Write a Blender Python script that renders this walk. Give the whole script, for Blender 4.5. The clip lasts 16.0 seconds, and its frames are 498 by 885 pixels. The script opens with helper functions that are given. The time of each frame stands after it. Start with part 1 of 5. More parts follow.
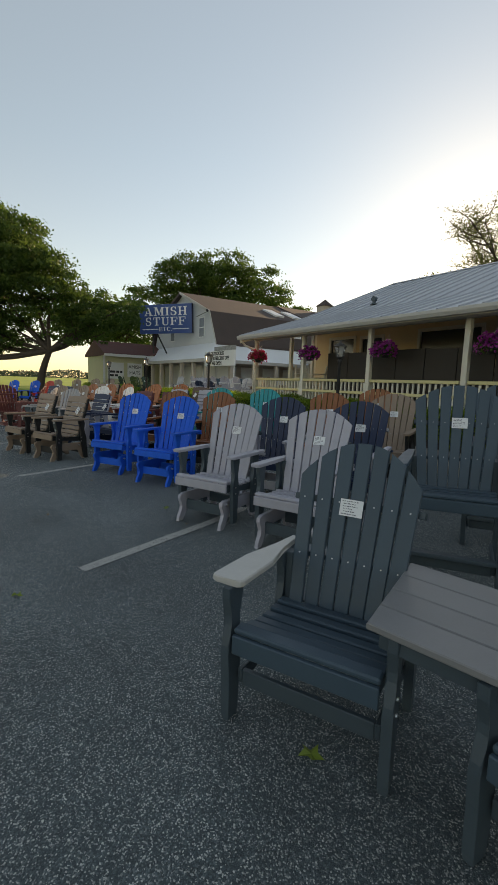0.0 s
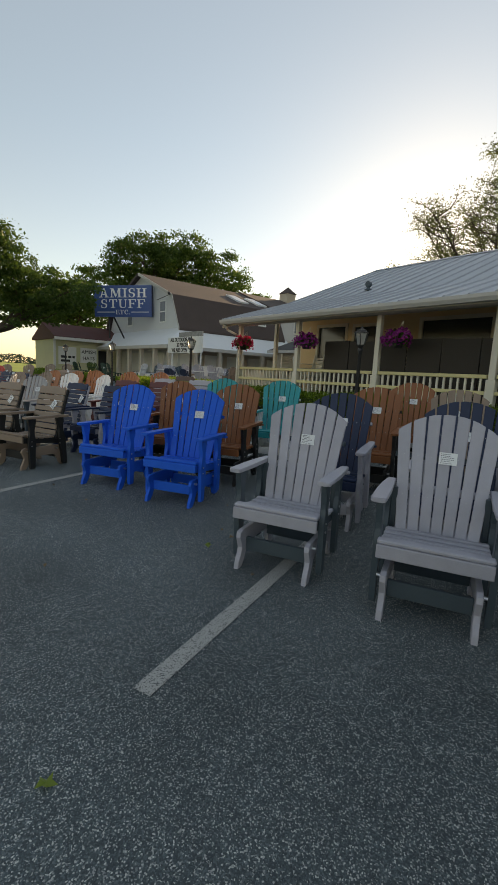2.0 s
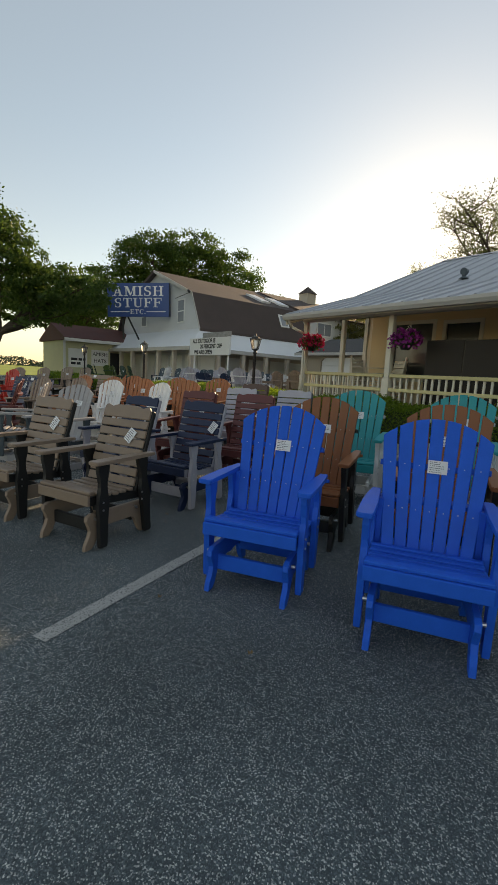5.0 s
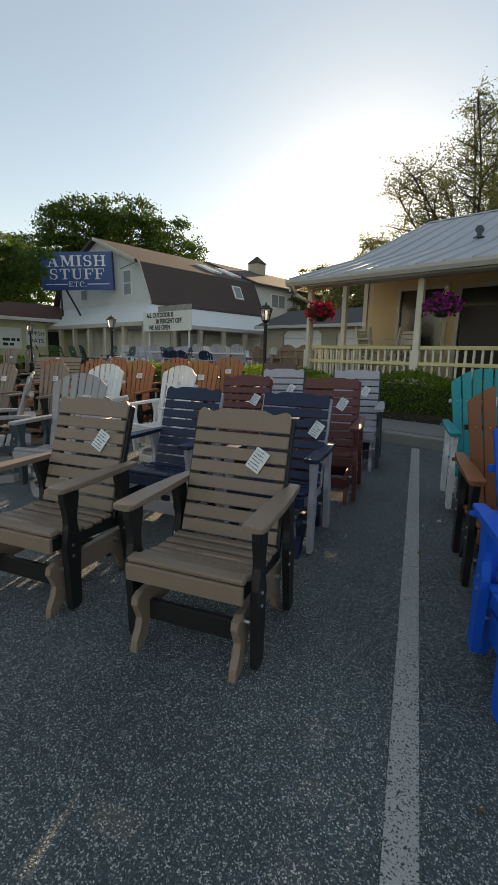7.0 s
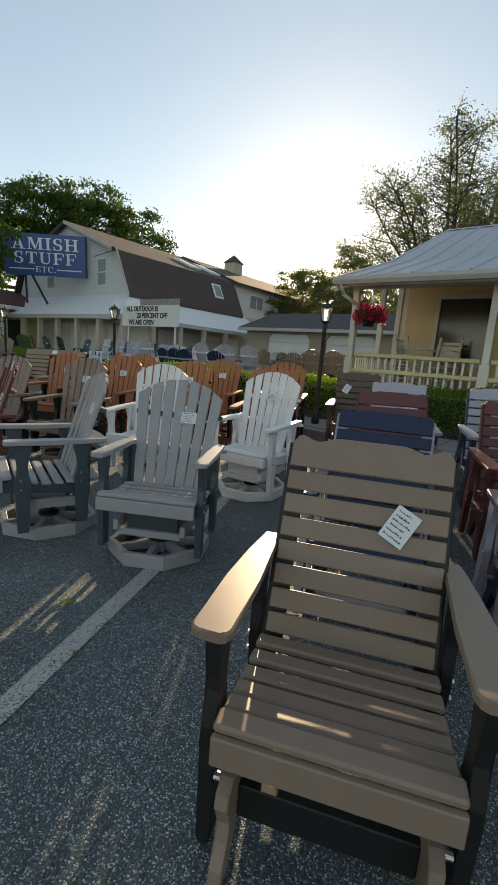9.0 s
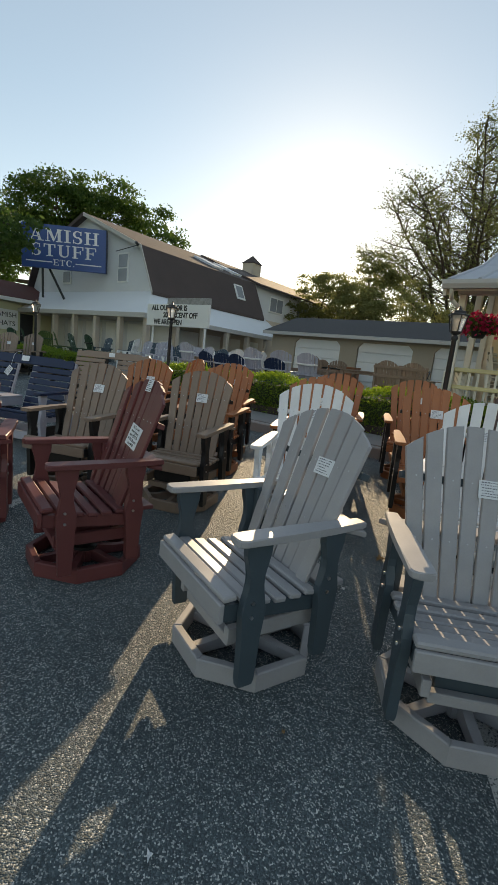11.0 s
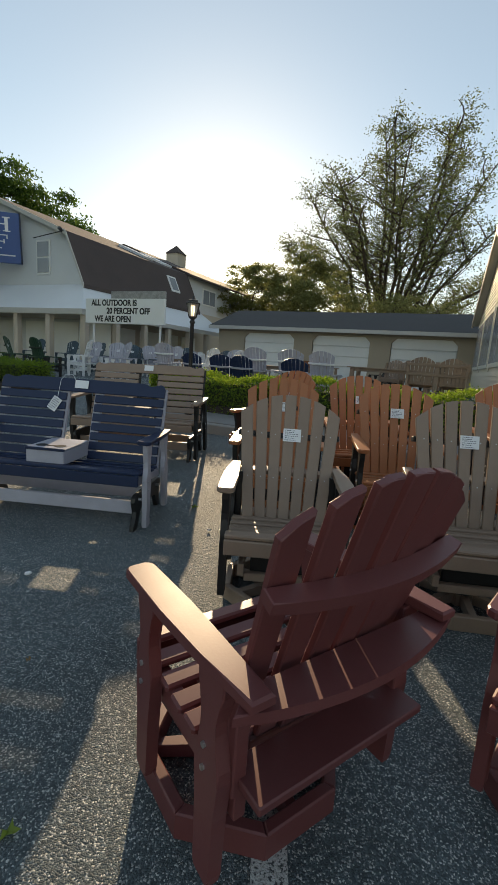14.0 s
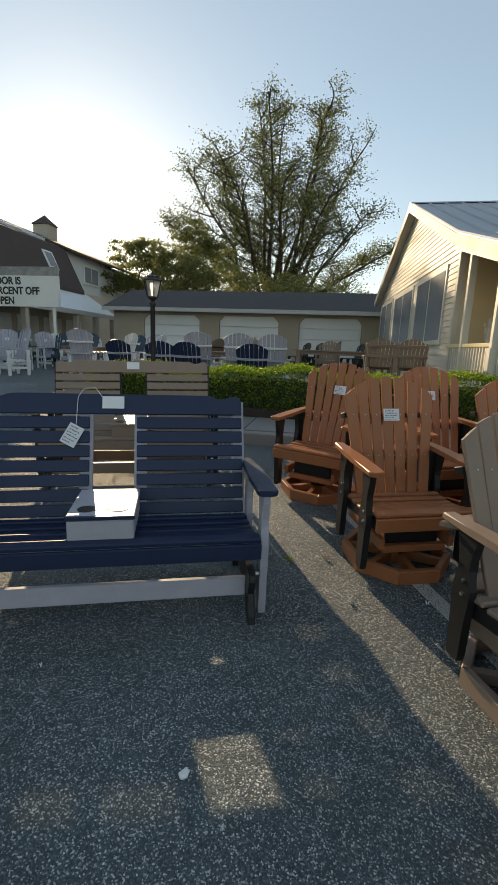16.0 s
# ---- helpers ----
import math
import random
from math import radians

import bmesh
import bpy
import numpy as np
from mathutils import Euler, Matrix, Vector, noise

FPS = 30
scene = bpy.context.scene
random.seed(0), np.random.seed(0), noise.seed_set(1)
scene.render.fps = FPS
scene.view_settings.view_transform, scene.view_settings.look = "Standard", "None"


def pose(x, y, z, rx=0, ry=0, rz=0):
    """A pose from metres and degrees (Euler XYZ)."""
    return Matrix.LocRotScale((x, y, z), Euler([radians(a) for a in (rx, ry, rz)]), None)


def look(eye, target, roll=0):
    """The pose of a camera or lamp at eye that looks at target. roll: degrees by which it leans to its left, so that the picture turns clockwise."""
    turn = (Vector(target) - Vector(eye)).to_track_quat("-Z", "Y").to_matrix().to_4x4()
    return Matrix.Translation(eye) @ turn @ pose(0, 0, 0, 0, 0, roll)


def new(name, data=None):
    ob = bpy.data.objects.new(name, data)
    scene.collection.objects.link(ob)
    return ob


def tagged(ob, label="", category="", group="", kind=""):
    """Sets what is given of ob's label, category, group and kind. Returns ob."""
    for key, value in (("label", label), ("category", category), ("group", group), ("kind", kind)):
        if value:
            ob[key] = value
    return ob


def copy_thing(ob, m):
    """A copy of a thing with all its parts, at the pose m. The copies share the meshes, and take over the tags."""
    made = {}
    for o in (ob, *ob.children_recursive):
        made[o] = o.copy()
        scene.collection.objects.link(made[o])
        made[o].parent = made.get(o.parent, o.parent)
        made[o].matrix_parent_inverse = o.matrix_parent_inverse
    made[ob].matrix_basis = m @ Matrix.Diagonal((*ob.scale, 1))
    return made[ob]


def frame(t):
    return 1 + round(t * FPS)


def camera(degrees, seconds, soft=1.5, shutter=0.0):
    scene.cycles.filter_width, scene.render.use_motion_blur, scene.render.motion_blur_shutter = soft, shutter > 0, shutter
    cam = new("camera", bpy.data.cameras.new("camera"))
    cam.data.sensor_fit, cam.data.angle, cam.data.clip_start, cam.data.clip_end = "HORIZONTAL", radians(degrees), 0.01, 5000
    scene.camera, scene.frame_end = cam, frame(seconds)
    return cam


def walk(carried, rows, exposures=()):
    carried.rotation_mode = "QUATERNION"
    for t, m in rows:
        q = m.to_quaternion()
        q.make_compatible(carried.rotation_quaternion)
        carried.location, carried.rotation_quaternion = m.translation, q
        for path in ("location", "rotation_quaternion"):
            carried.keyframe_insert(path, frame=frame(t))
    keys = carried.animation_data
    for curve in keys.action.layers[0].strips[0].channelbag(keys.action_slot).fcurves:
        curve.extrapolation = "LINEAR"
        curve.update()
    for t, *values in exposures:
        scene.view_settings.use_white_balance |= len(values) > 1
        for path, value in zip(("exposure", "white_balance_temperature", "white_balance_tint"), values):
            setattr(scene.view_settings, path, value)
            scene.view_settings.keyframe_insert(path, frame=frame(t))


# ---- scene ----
cam = camera(58.8, 16.0, soft=1.1)
PATH = [
    (0, (1.623, -1.112, 1.402), (1.489, 0.866, 1.138), 2.1),
    (0.5, (1.291, -0.803, 1.396), (1.168, 1.174, 1.121), 2.3),
    (1, (1.054, -0.458, 1.369), (0.917, 1.518, 1.091), 3.1),
    (1.5, (0.821, -0.162, 1.374), (0.775, 1.816, 1.086), 3.5),
    (2, (0.555, 0.152, 1.385), (0.641, 2.126, 1.081), 3.1),
    (2.5, (0.319, 0.551, 1.403), (0.407, 2.526, 1.097), 3.0),
    (3, (0.023, 0.919, 1.398), (0.129, 2.89, 1.078), 3.0),
    (3.5, (-0.216, 1.368, 1.376), (-0.062, 3.338, 1.064), 3.5),
    (4, (-0.457, 1.796, 1.397), (-0.319, 3.769, 1.095), 3.5),
    (4.5, (-0.756, 2.185, 1.414), (-0.638, 4.16, 1.119), 3.3),
    (4.7, (-0.879, 2.354, 1.394), (-0.808, 4.332, 1.107), 3.5),
    (6.8, (-2.21, 4.069, 1.35), (-1.906, 6.007, 0.958), 0.1),
    (7, (-2.371, 4.216, 1.365), (-2.027, 6.148, 0.976), 1.4),
    (7.5, (-2.719, 4.671, 1.346), (-2.398, 6.607, 0.962), 1.4),
    (8, (-3.056, 5.055, 1.312), (-2.659, 6.959, 0.845), 2.5),
    (8.2, (-3.177, 5.202, 1.321), (-2.707, 7.103, 0.913), 3.3),
    (10.3, (-4.467, 6.905, 1.328), (-3.896, 8.788, 0.968), 4.8),
    (10.5, (-4.57, 7.054, 1.337), (-4.015, 8.941, 0.974), 5.2),
    (11, (-4.822, 7.448, 1.32), (-4.26, 9.333, 0.959), 6.4),
    (11.5, (-5.122, 7.819, 1.325), (-4.464, 9.676, 0.986), 6.7),
    (12, (-5.399, 8.218, 1.321), (-4.631, 10.036, 1.001), 7.7),
    (12.5, (-5.734, 8.629, 1.347), (-4.987, 10.457, 1.028), 6.8),
    (13, (-6.051, 9.019, 1.328), (-5.285, 10.836, 0.996), 4.7),
    (13.5, (-6.274, 9.438, 1.307), (-5.493, 11.245, 0.954), 4.0),
    (14, (-6.554, 9.743, 1.328), (-5.628, 11.479, 0.97), 4.0),
    (14.5, (-6.703, 10.214, 1.311), (-5.588, 11.835, 0.953), 4.6),
    (15, (-6.87, 10.673, 1.341), (-5.72, 12.27, 0.981), 3.9),
    (15.5, (-7.074, 11.069, 1.364), (-5.787, 12.554, 0.992), 2.9),
    (16, (-7.203, 11.497, 1.36), (-5.859, 12.92, 0.947), 2.1),
]
walk(cam, [(t, look(eye, target, roll)) for t, eye, target, roll in PATH], [(0, 0.48, 8200, 12), (4.6, 0.48, 8200, 12), (7.5, 0.5, 7650, 10), (13.5, 0.47, 7250, 8), (16, 0.42, 7200, 8)])

# ---- world and sun ----
SUN_AZ, SUN_EL = 23.5, 16.1
world = bpy.data.worlds.new("world")
scene.world = world
world.use_nodes = True
wn = world.node_tree
sky = wn.nodes.new("ShaderNodeTexSky")
sky.sky_type = "NISHITA"
sky.sun_disc = False
sky.sun_elevation = radians(SUN_EL)
sky.sun_rotation = radians(SUN_AZ)
sky.air_density, sky.dust_density, sky.ozone_density = 1.0, 0.22, 1.1
haze = wn.nodes.new("ShaderNodeMix")
haze.data_type = "RGBA"
haze.inputs[0].default_value = 0.34
sky_co = wn.nodes.new("ShaderNodeTexCoord")
sky_xyz = wn.nodes.new("ShaderNodeSeparateXYZ")
wn.links.new(sky_co.outputs["Generated"], sky_xyz.inputs[0])
air = wn.nodes.new("ShaderNodeValToRGB")
air.color_ramp.elements[0].position, air.color_ramp.elements[0].color = 0.0, (0.70, 0.585, 0.53, 1)
air.color_ramp.elements[1].position, air.color_ramp.elements[1].color = 0.42, (0.50, 0.60, 0.66, 1)
mid_air = air.color_ramp.elements.new(0.16)
mid_air.color = (0.60, 0.60, 0.60, 1)
wn.links.new(sky_xyz.outputs[2], air.inputs[0])
veil = wn.nodes.new("ShaderNodeVectorMath")
veil.operation = "SCALE"
veil.inputs[3].default_value = 4.9
wn.links.new(air.outputs[0], veil.inputs[0])
wn.links.new(veil.outputs[0], haze.inputs[7])
wn.links.new(sky.outputs[0], haze.inputs[6])
wn.links.new(haze.outputs[2], wn.nodes["Background"].inputs[0])
wn.nodes["Background"].inputs[1].default_value = 0.15
sun_lamp = bpy.data.lights.new("sun", "SUN")
sun_lamp.energy, sun_lamp.angle, sun_lamp.color = 4.2, radians(0.6), (1.0, 0.78, 0.53)
sun = new("sun", sun_lamp)
a, e = radians(SUN_AZ), radians(SUN_EL)
sun.matrix_basis = look((0, 0, 0), (-math.sin(a) * math.cos(e), -math.cos(a) * math.cos(e), -math.sin(e)))
sun.location = (20, 40, 30)

# ---- materials ----
MATS = {}


def mat(name, color, rough=0.6, var=0.12, scale=6.0, grain=60.0, bump=0.15, metal=0.0, spec=0.5, stretch=(1, 1, 1), second=None, each=0.06):
    """A painted, sawn or cast surface: base colour with patches, fine grain, a little relief and a slight change from piece to piece."""
    if name in MATS:
        return MATS[name]
    m = bpy.data.materials.new(name)
    m.use_nodes = True
    n, l = m.node_tree.nodes, m.node_tree.links
    b = n["Principled BSDF"]
    co = n.new("ShaderNodeTexCoord")
    mp = n.new("ShaderNodeMapping")
    mp.inputs["Scale"].default_value = stretch
    l.new(co.outputs["Object"], mp.inputs[0])
    big = n.new("ShaderNodeTexNoise")
    big.inputs["Scale"].default_value, big.inputs["Detail"].default_value = scale, 4
    fine = n.new("ShaderNodeTexNoise")
    fine.inputs["Scale"].default_value, fine.inputs["Detail"].default_value = grain, 3
    l.new(mp.outputs[0], big.inputs["Vector"])
    l.new(mp.outputs[0], fine.inputs["Vector"])
    mix = n.new("ShaderNodeMix")
    mix.data_type = "RGBA"
    dark = second or tuple(c * (1 - 2.2 * var) for c in color)
    light = tuple(min(1, c * (1 + var)) for c in color)
    mix.inputs[6].default_value = (*dark, 1)
    mix.inputs[7].default_value = (*light, 1)
    add = n.new("ShaderNodeMath")
    add.operation = "MULTIPLY_ADD"
    add.inputs[1].default_value = 0.45
    l.new(fine.outputs[0], add.inputs[0])
    half = n.new("ShaderNodeMath")
    half.operation = "MULTIPLY_ADD"
    half.inputs[1].default_value, half.inputs[2].default_value = 0.9, -0.18
    l.new(big.outputs[0], half.inputs[0])
    l.new(half.outputs[0], add.inputs[2])
    l.new(add.outputs[0], mix.inputs[0])
    info = n.new("ShaderNodeObjectInfo")
    hsv = n.new("ShaderNodeHueSaturation")
    val = n.new("ShaderNodeMapRange")
    val.inputs[3].default_value, val.inputs[4].default_value = 1 - each, 1 + each
    l.new(info.outputs["Random"], val.inputs[0])
    l.new(val.outputs[0], hsv.inputs["Value"])
    l.new(mix.outputs[2], hsv.inputs["Color"])
    l.new(hsv.outputs[0], b.inputs["Base Color"])
    rr = n.new("ShaderNodeMapRange")
    rr.inputs[3].default_value, rr.inputs[4].default_value = rough - 0.1, min(1, rough + 0.12)
    l.new(big.outputs[0], rr.inputs[0])
    l.new(rr.outputs[0], b.inputs["Roughness"])
    b.inputs["Metallic"].default_value = metal
    b.inputs["Specular IOR Level"].default_value = spec
    bm_ = n.new("ShaderNodeBump")
    bm_.inputs["Strength"].default_value, bm_.inputs["Distance"].default_value = bump, 0.01
    l.new(fine.outputs[0], bm_.inputs["Height"])
    l.new(bm_.outputs[0], b.inputs["Normal"])
    MATS[name] = m
    return m


def poly(name, color):
    return mat("poly_" + name, color, rough=0.42, var=0.09, scale=9, grain=130, bump=0.018, spec=0.38)


LGREY = poly("light_grey", (0.415, 0.41, 0.47))
DRIFT = poly("driftwood_grey", (0.36, 0.352, 0.36))
DGREY = poly("dark_grey", (0.056, 0.079, 0.096))
SLATE = poly("slate", (0.047, 0.078, 0.106))
BLUE = mat("poly_bright_blue", (0.0, 0.115, 0.66), rough=0.45, var=0.09, scale=9, grain=130, bump=0.018, spec=0.2)
NAVY = poly("navy", (0.012, 0.025, 0.070))
TEAL = poly("teal", (0.0, 0.30, 0.33))
BROWN = poly("cedar_brown", (0.27, 0.095, 0.035))
ORANGE = poly("cedar_orange", (0.38, 0.145, 0.06))
TAN = poly("weathered_tan", (0.275, 0.202, 0.152))
TANDARK = poly("dark_walnut", (0.12, 0.075, 0.06))
BLACK = poly("black", (0.018, 0.018, 0.018))
RED = poly("cherry_red", (0.145, 0.044, 0.044))
WHITE = poly("white", (0.80, 0.80, 0.80))
DGREEN = poly("dark_green", (0.02, 0.06, 0.035))
LIME = poly("moss_green", (0.07, 0.11, 0.03))
FIRE = poly("bright_red", (0.45, 0.03, 0.02))
PAPER = mat("paper", (0.78, 0.80, 0.82), rough=0.8, var=0.03, bump=0.02)
INK = mat("ink", (0.10, 0.10, 0.14), rough=0.8, var=0.02, bump=0)
ZINC = mat("zinc", (0.55, 0.56, 0.58), rough=0.35, metal=1.0)
SIDING = mat("cream_white_siding", (0.76, 0.67, 0.53), rough=0.55, var=0.05, scale=1.5)
WHITEP = mat("white_paint", (0.76, 0.76, 0.74), rough=0.5, var=0.04, scale=1.5)
WARMW = mat("warm_white_paint", (0.70, 0.66, 0.56), rough=0.5, var=0.05, scale=2)
YELLOWW = mat("pale_yellow_wall", (0.60, 0.58, 0.36), rough=0.7, var=0.06, scale=1.0)
STUCCO = mat("white_stucco", (0.62, 0.63, 0.64), rough=0.85, var=0.06, scale=0.7, grain=40, bump=0.3)
BROWNROOF = mat("brown_shingle", (0.088, 0.066, 0.062), rough=0.9, var=0.15, scale=1.0, grain=18, bump=0.5)
DARKROOF = mat("dark_shingle", (0.07, 0.068, 0.07), rough=0.9, var=0.15, scale=1.0, grain=18, bump=0.5)
REDROOF = mat("dark_red_roof", (0.11, 0.035, 0.03), rough=0.8, var=0.15, scale=1)
TINROOF = mat("grey_metal_roof", (0.40, 0.42, 0.46), rough=0.5, var=0.12, scale=0.6, grain=6, bump=0.03, metal=0.3)
RAKE = mat("cream_fascia", (0.60, 0.53, 0.40), rough=0.6, var=0.06, scale=1.2)
# Rail white with the warm light on it put into the colour.
RAILY = mat("yellow_lit_rail", (0.66, 0.58, 0.30), rough=0.6, var=0.06, scale=1.5)
WHITETIN = mat("white_metal_roof", (0.72, 0.74, 0.76), rough=0.45, var=0.05, scale=0.5)
FASCIA = mat("fascia", (0.50, 0.48, 0.45), rough=0.5, var=0.05)
TANWALL = mat("tan_wall", (0.40, 0.335, 0.25), rough=0.75, var=0.06, scale=0.8)
BARNPOST = mat("barn_post_paint", (0.55, 0.47, 0.38), rough=0.7, var=0.06, scale=0.8)
PORCHWALL = mat("porch_wall", (0.70, 0.54, 0.32), rough=0.7, var=0.05, scale=1)
GLASS = mat("dark_glass", (0.03, 0.035, 0.04), rough=0.16, var=0.02, bump=0, spec=0.9, each=0)
# Pale grey base: curtains, and sky reflections put into the colour.
PANE = mat("curtain_and_reflection_glass", (0.26, 0.28, 0.31), rough=0.2, var=0.08, scale=2, bump=0, spec=0.8)
LATTICE = mat("dark_lattice", (0.035, 0.028, 0.022), rough=0.7, var=0.1)
SIGNBLUE = mat("sign_blue", (0.035, 0.085, 0.27), rough=0.4, var=0.05, scale=1)
LETTER = mat("letter_white", (0.8, 0.8, 0.8), rough=0.5, var=0.02, bump=0)
LETTERK = mat("letter_black", (0.02, 0.02, 0.02), rough=0.5, var=0.02, bump=0)
BARK = mat("bark", (0.085, 0.062, 0.045), rough=0.95, var=0.3, scale=3, grain=25, bump=0.8, stretch=(1, 1, 0.25))
CURB = mat("curb_concrete", (0.27, 0.265, 0.25), rough=0.9, var=0.12, scale=2, grain=50, bump=0.3)
WALKM = mat("sidewalk_concrete", (0.24, 0.235, 0.23), rough=0.9, var=0.1, scale=1.2, grain=60, bump=0.25)
FIELD = mat("green_field", (0.25, 0.33, 0.02), rough=0.95, var=0.25, scale=0.05, grain=4, bump=0.5)
MULCH = mat("mulch", (0.06, 0.045, 0.035), rough=1, var=0.3, scale=6, grain=40, bump=0.8)
LAMPGLASS = mat("lamp_glass", (0.75, 0.74, 0.7), rough=0.2, var=0.04, bump=0)
LAMPGLASS.node_tree.nodes["Principled BSDF"].inputs["Transmission Weight"].default_value = 0.7
IRON = mat("black_iron", (0.02, 0.02, 0.022), rough=0.45, var=0.1)
SOIL = MULCH
PEELED = mat("peeled_paint", (0.42, 0.41, 0.39), rough=0.9, var=0.35, scale=5, grain=30, bump=0.3)
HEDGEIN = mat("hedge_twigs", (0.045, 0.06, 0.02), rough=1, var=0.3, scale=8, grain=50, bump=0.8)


def leaf_mat(name, color, color2, through_=0.55):
    m = bpy.data.materials.new(name)
    m.use_nodes = True
    n, l = m.node_tree.nodes, m.node_tree.links
    b = n["Principled BSDF"]
    geo = n.new("ShaderNodeNewGeometry")
    mix = n.new("ShaderNodeMix")
    mix.data_type = "RGBA"
    mix.inputs[6].default_value, mix.inputs[7].default_value = (*color, 1), (*color2, 1)
    l.new(geo.outputs["Random Per Island"], mix.inputs[0])
    l.new(mix.outputs[2], b.inputs["Base Color"])
    b.inputs["Roughness"].default_value = 0.55
    tr = n.new("ShaderNodeBsdfTranslucent")
    l.new(mix.outputs[2], tr.inputs["Color"])
    sh = n.new("ShaderNodeMixShader")
    sh.inputs[0].default_value = through_
    l.new(b.outputs[0], sh.inputs[1])
    l.new(tr.outputs[0], sh.inputs[2])
    l.new(sh.outputs[0], n["Material Output"].inputs[0])
    MATS[name] = m
    return m


LEAF = leaf_mat("tree_leaf", (0.045, 0.09, 0.018), (0.11, 0.175, 0.035), 0.58)
LEAFL = leaf_mat("sparse_leaf", (0.17, 0.18, 0.06), (0.31, 0.31, 0.12), 0.75)
LEAFY = leaf_mat("young_leaf", (0.10, 0.125, 0.04), (0.20, 0.22, 0.075), 0.6)
LEAFH = leaf_mat("hedge_leaf", (0.10, 0.19, 0.015), (0.24, 0.33, 0.03), 0.62)
FARLEAF = leaf_mat("far_leaf", (0.035, 0.055, 0.035), (0.06, 0.085, 0.05), 0.08)
PETALR = leaf_mat("red_petal", (0.42, 0.01, 0.05), (0.55, 0.03, 0.10), 0.4)
PETALP = leaf_mat("purple_petal", (0.25, 0.015, 0.20), (0.42, 0.05, 0.33), 0.4)


def asphalt():
    m = bpy.data.materials.new("asphalt")
    m.use_nodes = True
    n, l = m.node_tree.nodes, m.node_tree.links
    b = n["Principled BSDF"]
    co = n.new("ShaderNodeTexCoord")
    vo = n.new("ShaderNodeTexVoronoi")
    vo.inputs["Scale"].default_value = 215
    vo2 = n.new("ShaderNodeTexVoronoi")
    vo2.inputs["Scale"].default_value = 60
    big = n.new("ShaderNodeTexNoise")
    big.inputs["Scale"].default_value, big.inputs["Detail"].default_value = 0.9, 5
    mid = n.new("ShaderNodeTexNoise")
    mid.inputs["Scale"].default_value, mid.inputs["Detail"].default_value = 14, 5
    for k in (vo, vo2, big, mid):
        l.new(co.outputs["Object"], k.inputs["Vector"])
    sep = n.new("ShaderNodeSeparateColor")
    l.new(vo.outputs["Color"], sep.inputs[0])
    ramp = n.new("ShaderNodeValToRGB")
    r = ramp.color_ramp
    r.elements[0].position, r.elements[0].color = 0.0, (0.041, 0.055, 0.061, 1)
    r.elements[1].position, r.elements[1].color = 1.0, (0.56, 0.57, 0.55, 1)
    for p, c in ((0.5, (0.062, 0.086, 0.096, 1)), (0.80, (0.115, 0.145, 0.156, 1)), (0.90, (0.32, 0.335, 0.33, 1))):
        el = r.elements.new(p)
        el.color = c
    l.new(sep.outputs[0], ramp.inputs[0])
    tone = n.new("ShaderNodeMapRange")
    tone.inputs[1].default_value, tone.inputs[2].default_value = 0.3, 0.7
    tone.inputs[3].default_value, tone.inputs[4].default_value = 0.82, 1.36
    l.new(big.outputs[0], tone.inputs[0])
    tone2 = n.new("ShaderNodeMapRange")
    tone2.inputs[3].default_value, tone2.inputs[4].default_value = 0.7, 1.3
    l.new(mid.outputs[0], tone2.inputs[0])
    mul = n.new("ShaderNodeMath")
    mul.operation = "MULTIPLY"
    l.new(tone.outputs[0], mul.inputs[0])
    l.new(tone2.outputs[0], mul.inputs[1])
    hsv = n.new("ShaderNodeHueSaturation")
    l.new(mul.outputs[0], hsv.inputs["Value"])
    l.new(ramp.outputs[0], hsv.inputs["Color"])
    l.new(hsv.outputs[0], b.inputs["Base Color"])
    b.inputs["Roughness"].default_value = 0.72
    b.inputs["Specular IOR Level"].default_value = 0.45
    bu = n.new("ShaderNodeBump")
    bu.inputs["Strength"].default_value, bu.inputs["Distance"].default_value = 0.9, 0.006
    bu.invert = True
    mixh = n.new("ShaderNodeMath")
    mixh.operation = "ADD"
    l.new(vo.outputs["Distance"], mixh.inputs[0])
    l.new(vo2.outputs["Distance"], mixh.inputs[1])
    l.new(mixh.outputs[0], bu.inputs["Height"])
    l.new(bu.outputs[0], b.inputs["Normal"])
    return m


ASPHALT = asphalt()


def line_paint():
    """Worn road paint: gaps let the asphalt through."""
    m = bpy.data.materials.new("line_paint")
    m.use_nodes = True
    n, l = m.node_tree.nodes, m.node_tree.links
    b = n["Principled BSDF"]
    co = n.new("ShaderNodeTexCoord")
    no = n.new("ShaderNodeTexNoise")
    no.inputs["Scale"].default_value, no.inputs["Detail"].default_value = 130, 5
    vo = n.new("ShaderNodeTexVoronoi")
    vo.inputs["Scale"].default_value = 165
    for k in (no, vo):
        l.new(co.outputs["Object"], k.inputs["Vector"])
    ramp = n.new("ShaderNodeValToRGB")
    ramp.color_ramp.elements[0].position, ramp.color_ramp.elements[0].color = 0.37, (0.06, 0.065, 0.07, 1)
    ramp.color_ramp.elements[1].position, ramp.color_ramp.elements[1].color = 0.47, (0.44, 0.44, 0.42, 1)
    l.new(no.outputs[0], ramp.inputs[0])
    l.new(ramp.outputs[0], b.inputs["Base Color"])
    b.inputs["Roughness"].default_value = 0.85
    bu = n.new("ShaderNodeBump")
    bu.inputs["Strength"].default_value, bu.inputs["Distance"].default_value = 0.8, 0.005
    bu.invert = True
    l.new(vo.outputs["Distance"], bu.inputs["Height"])
    l.new(bu.outputs[0], b.inputs["Normal"])
    return m


PAINT = line_paint()

# ---- mesh helpers ----


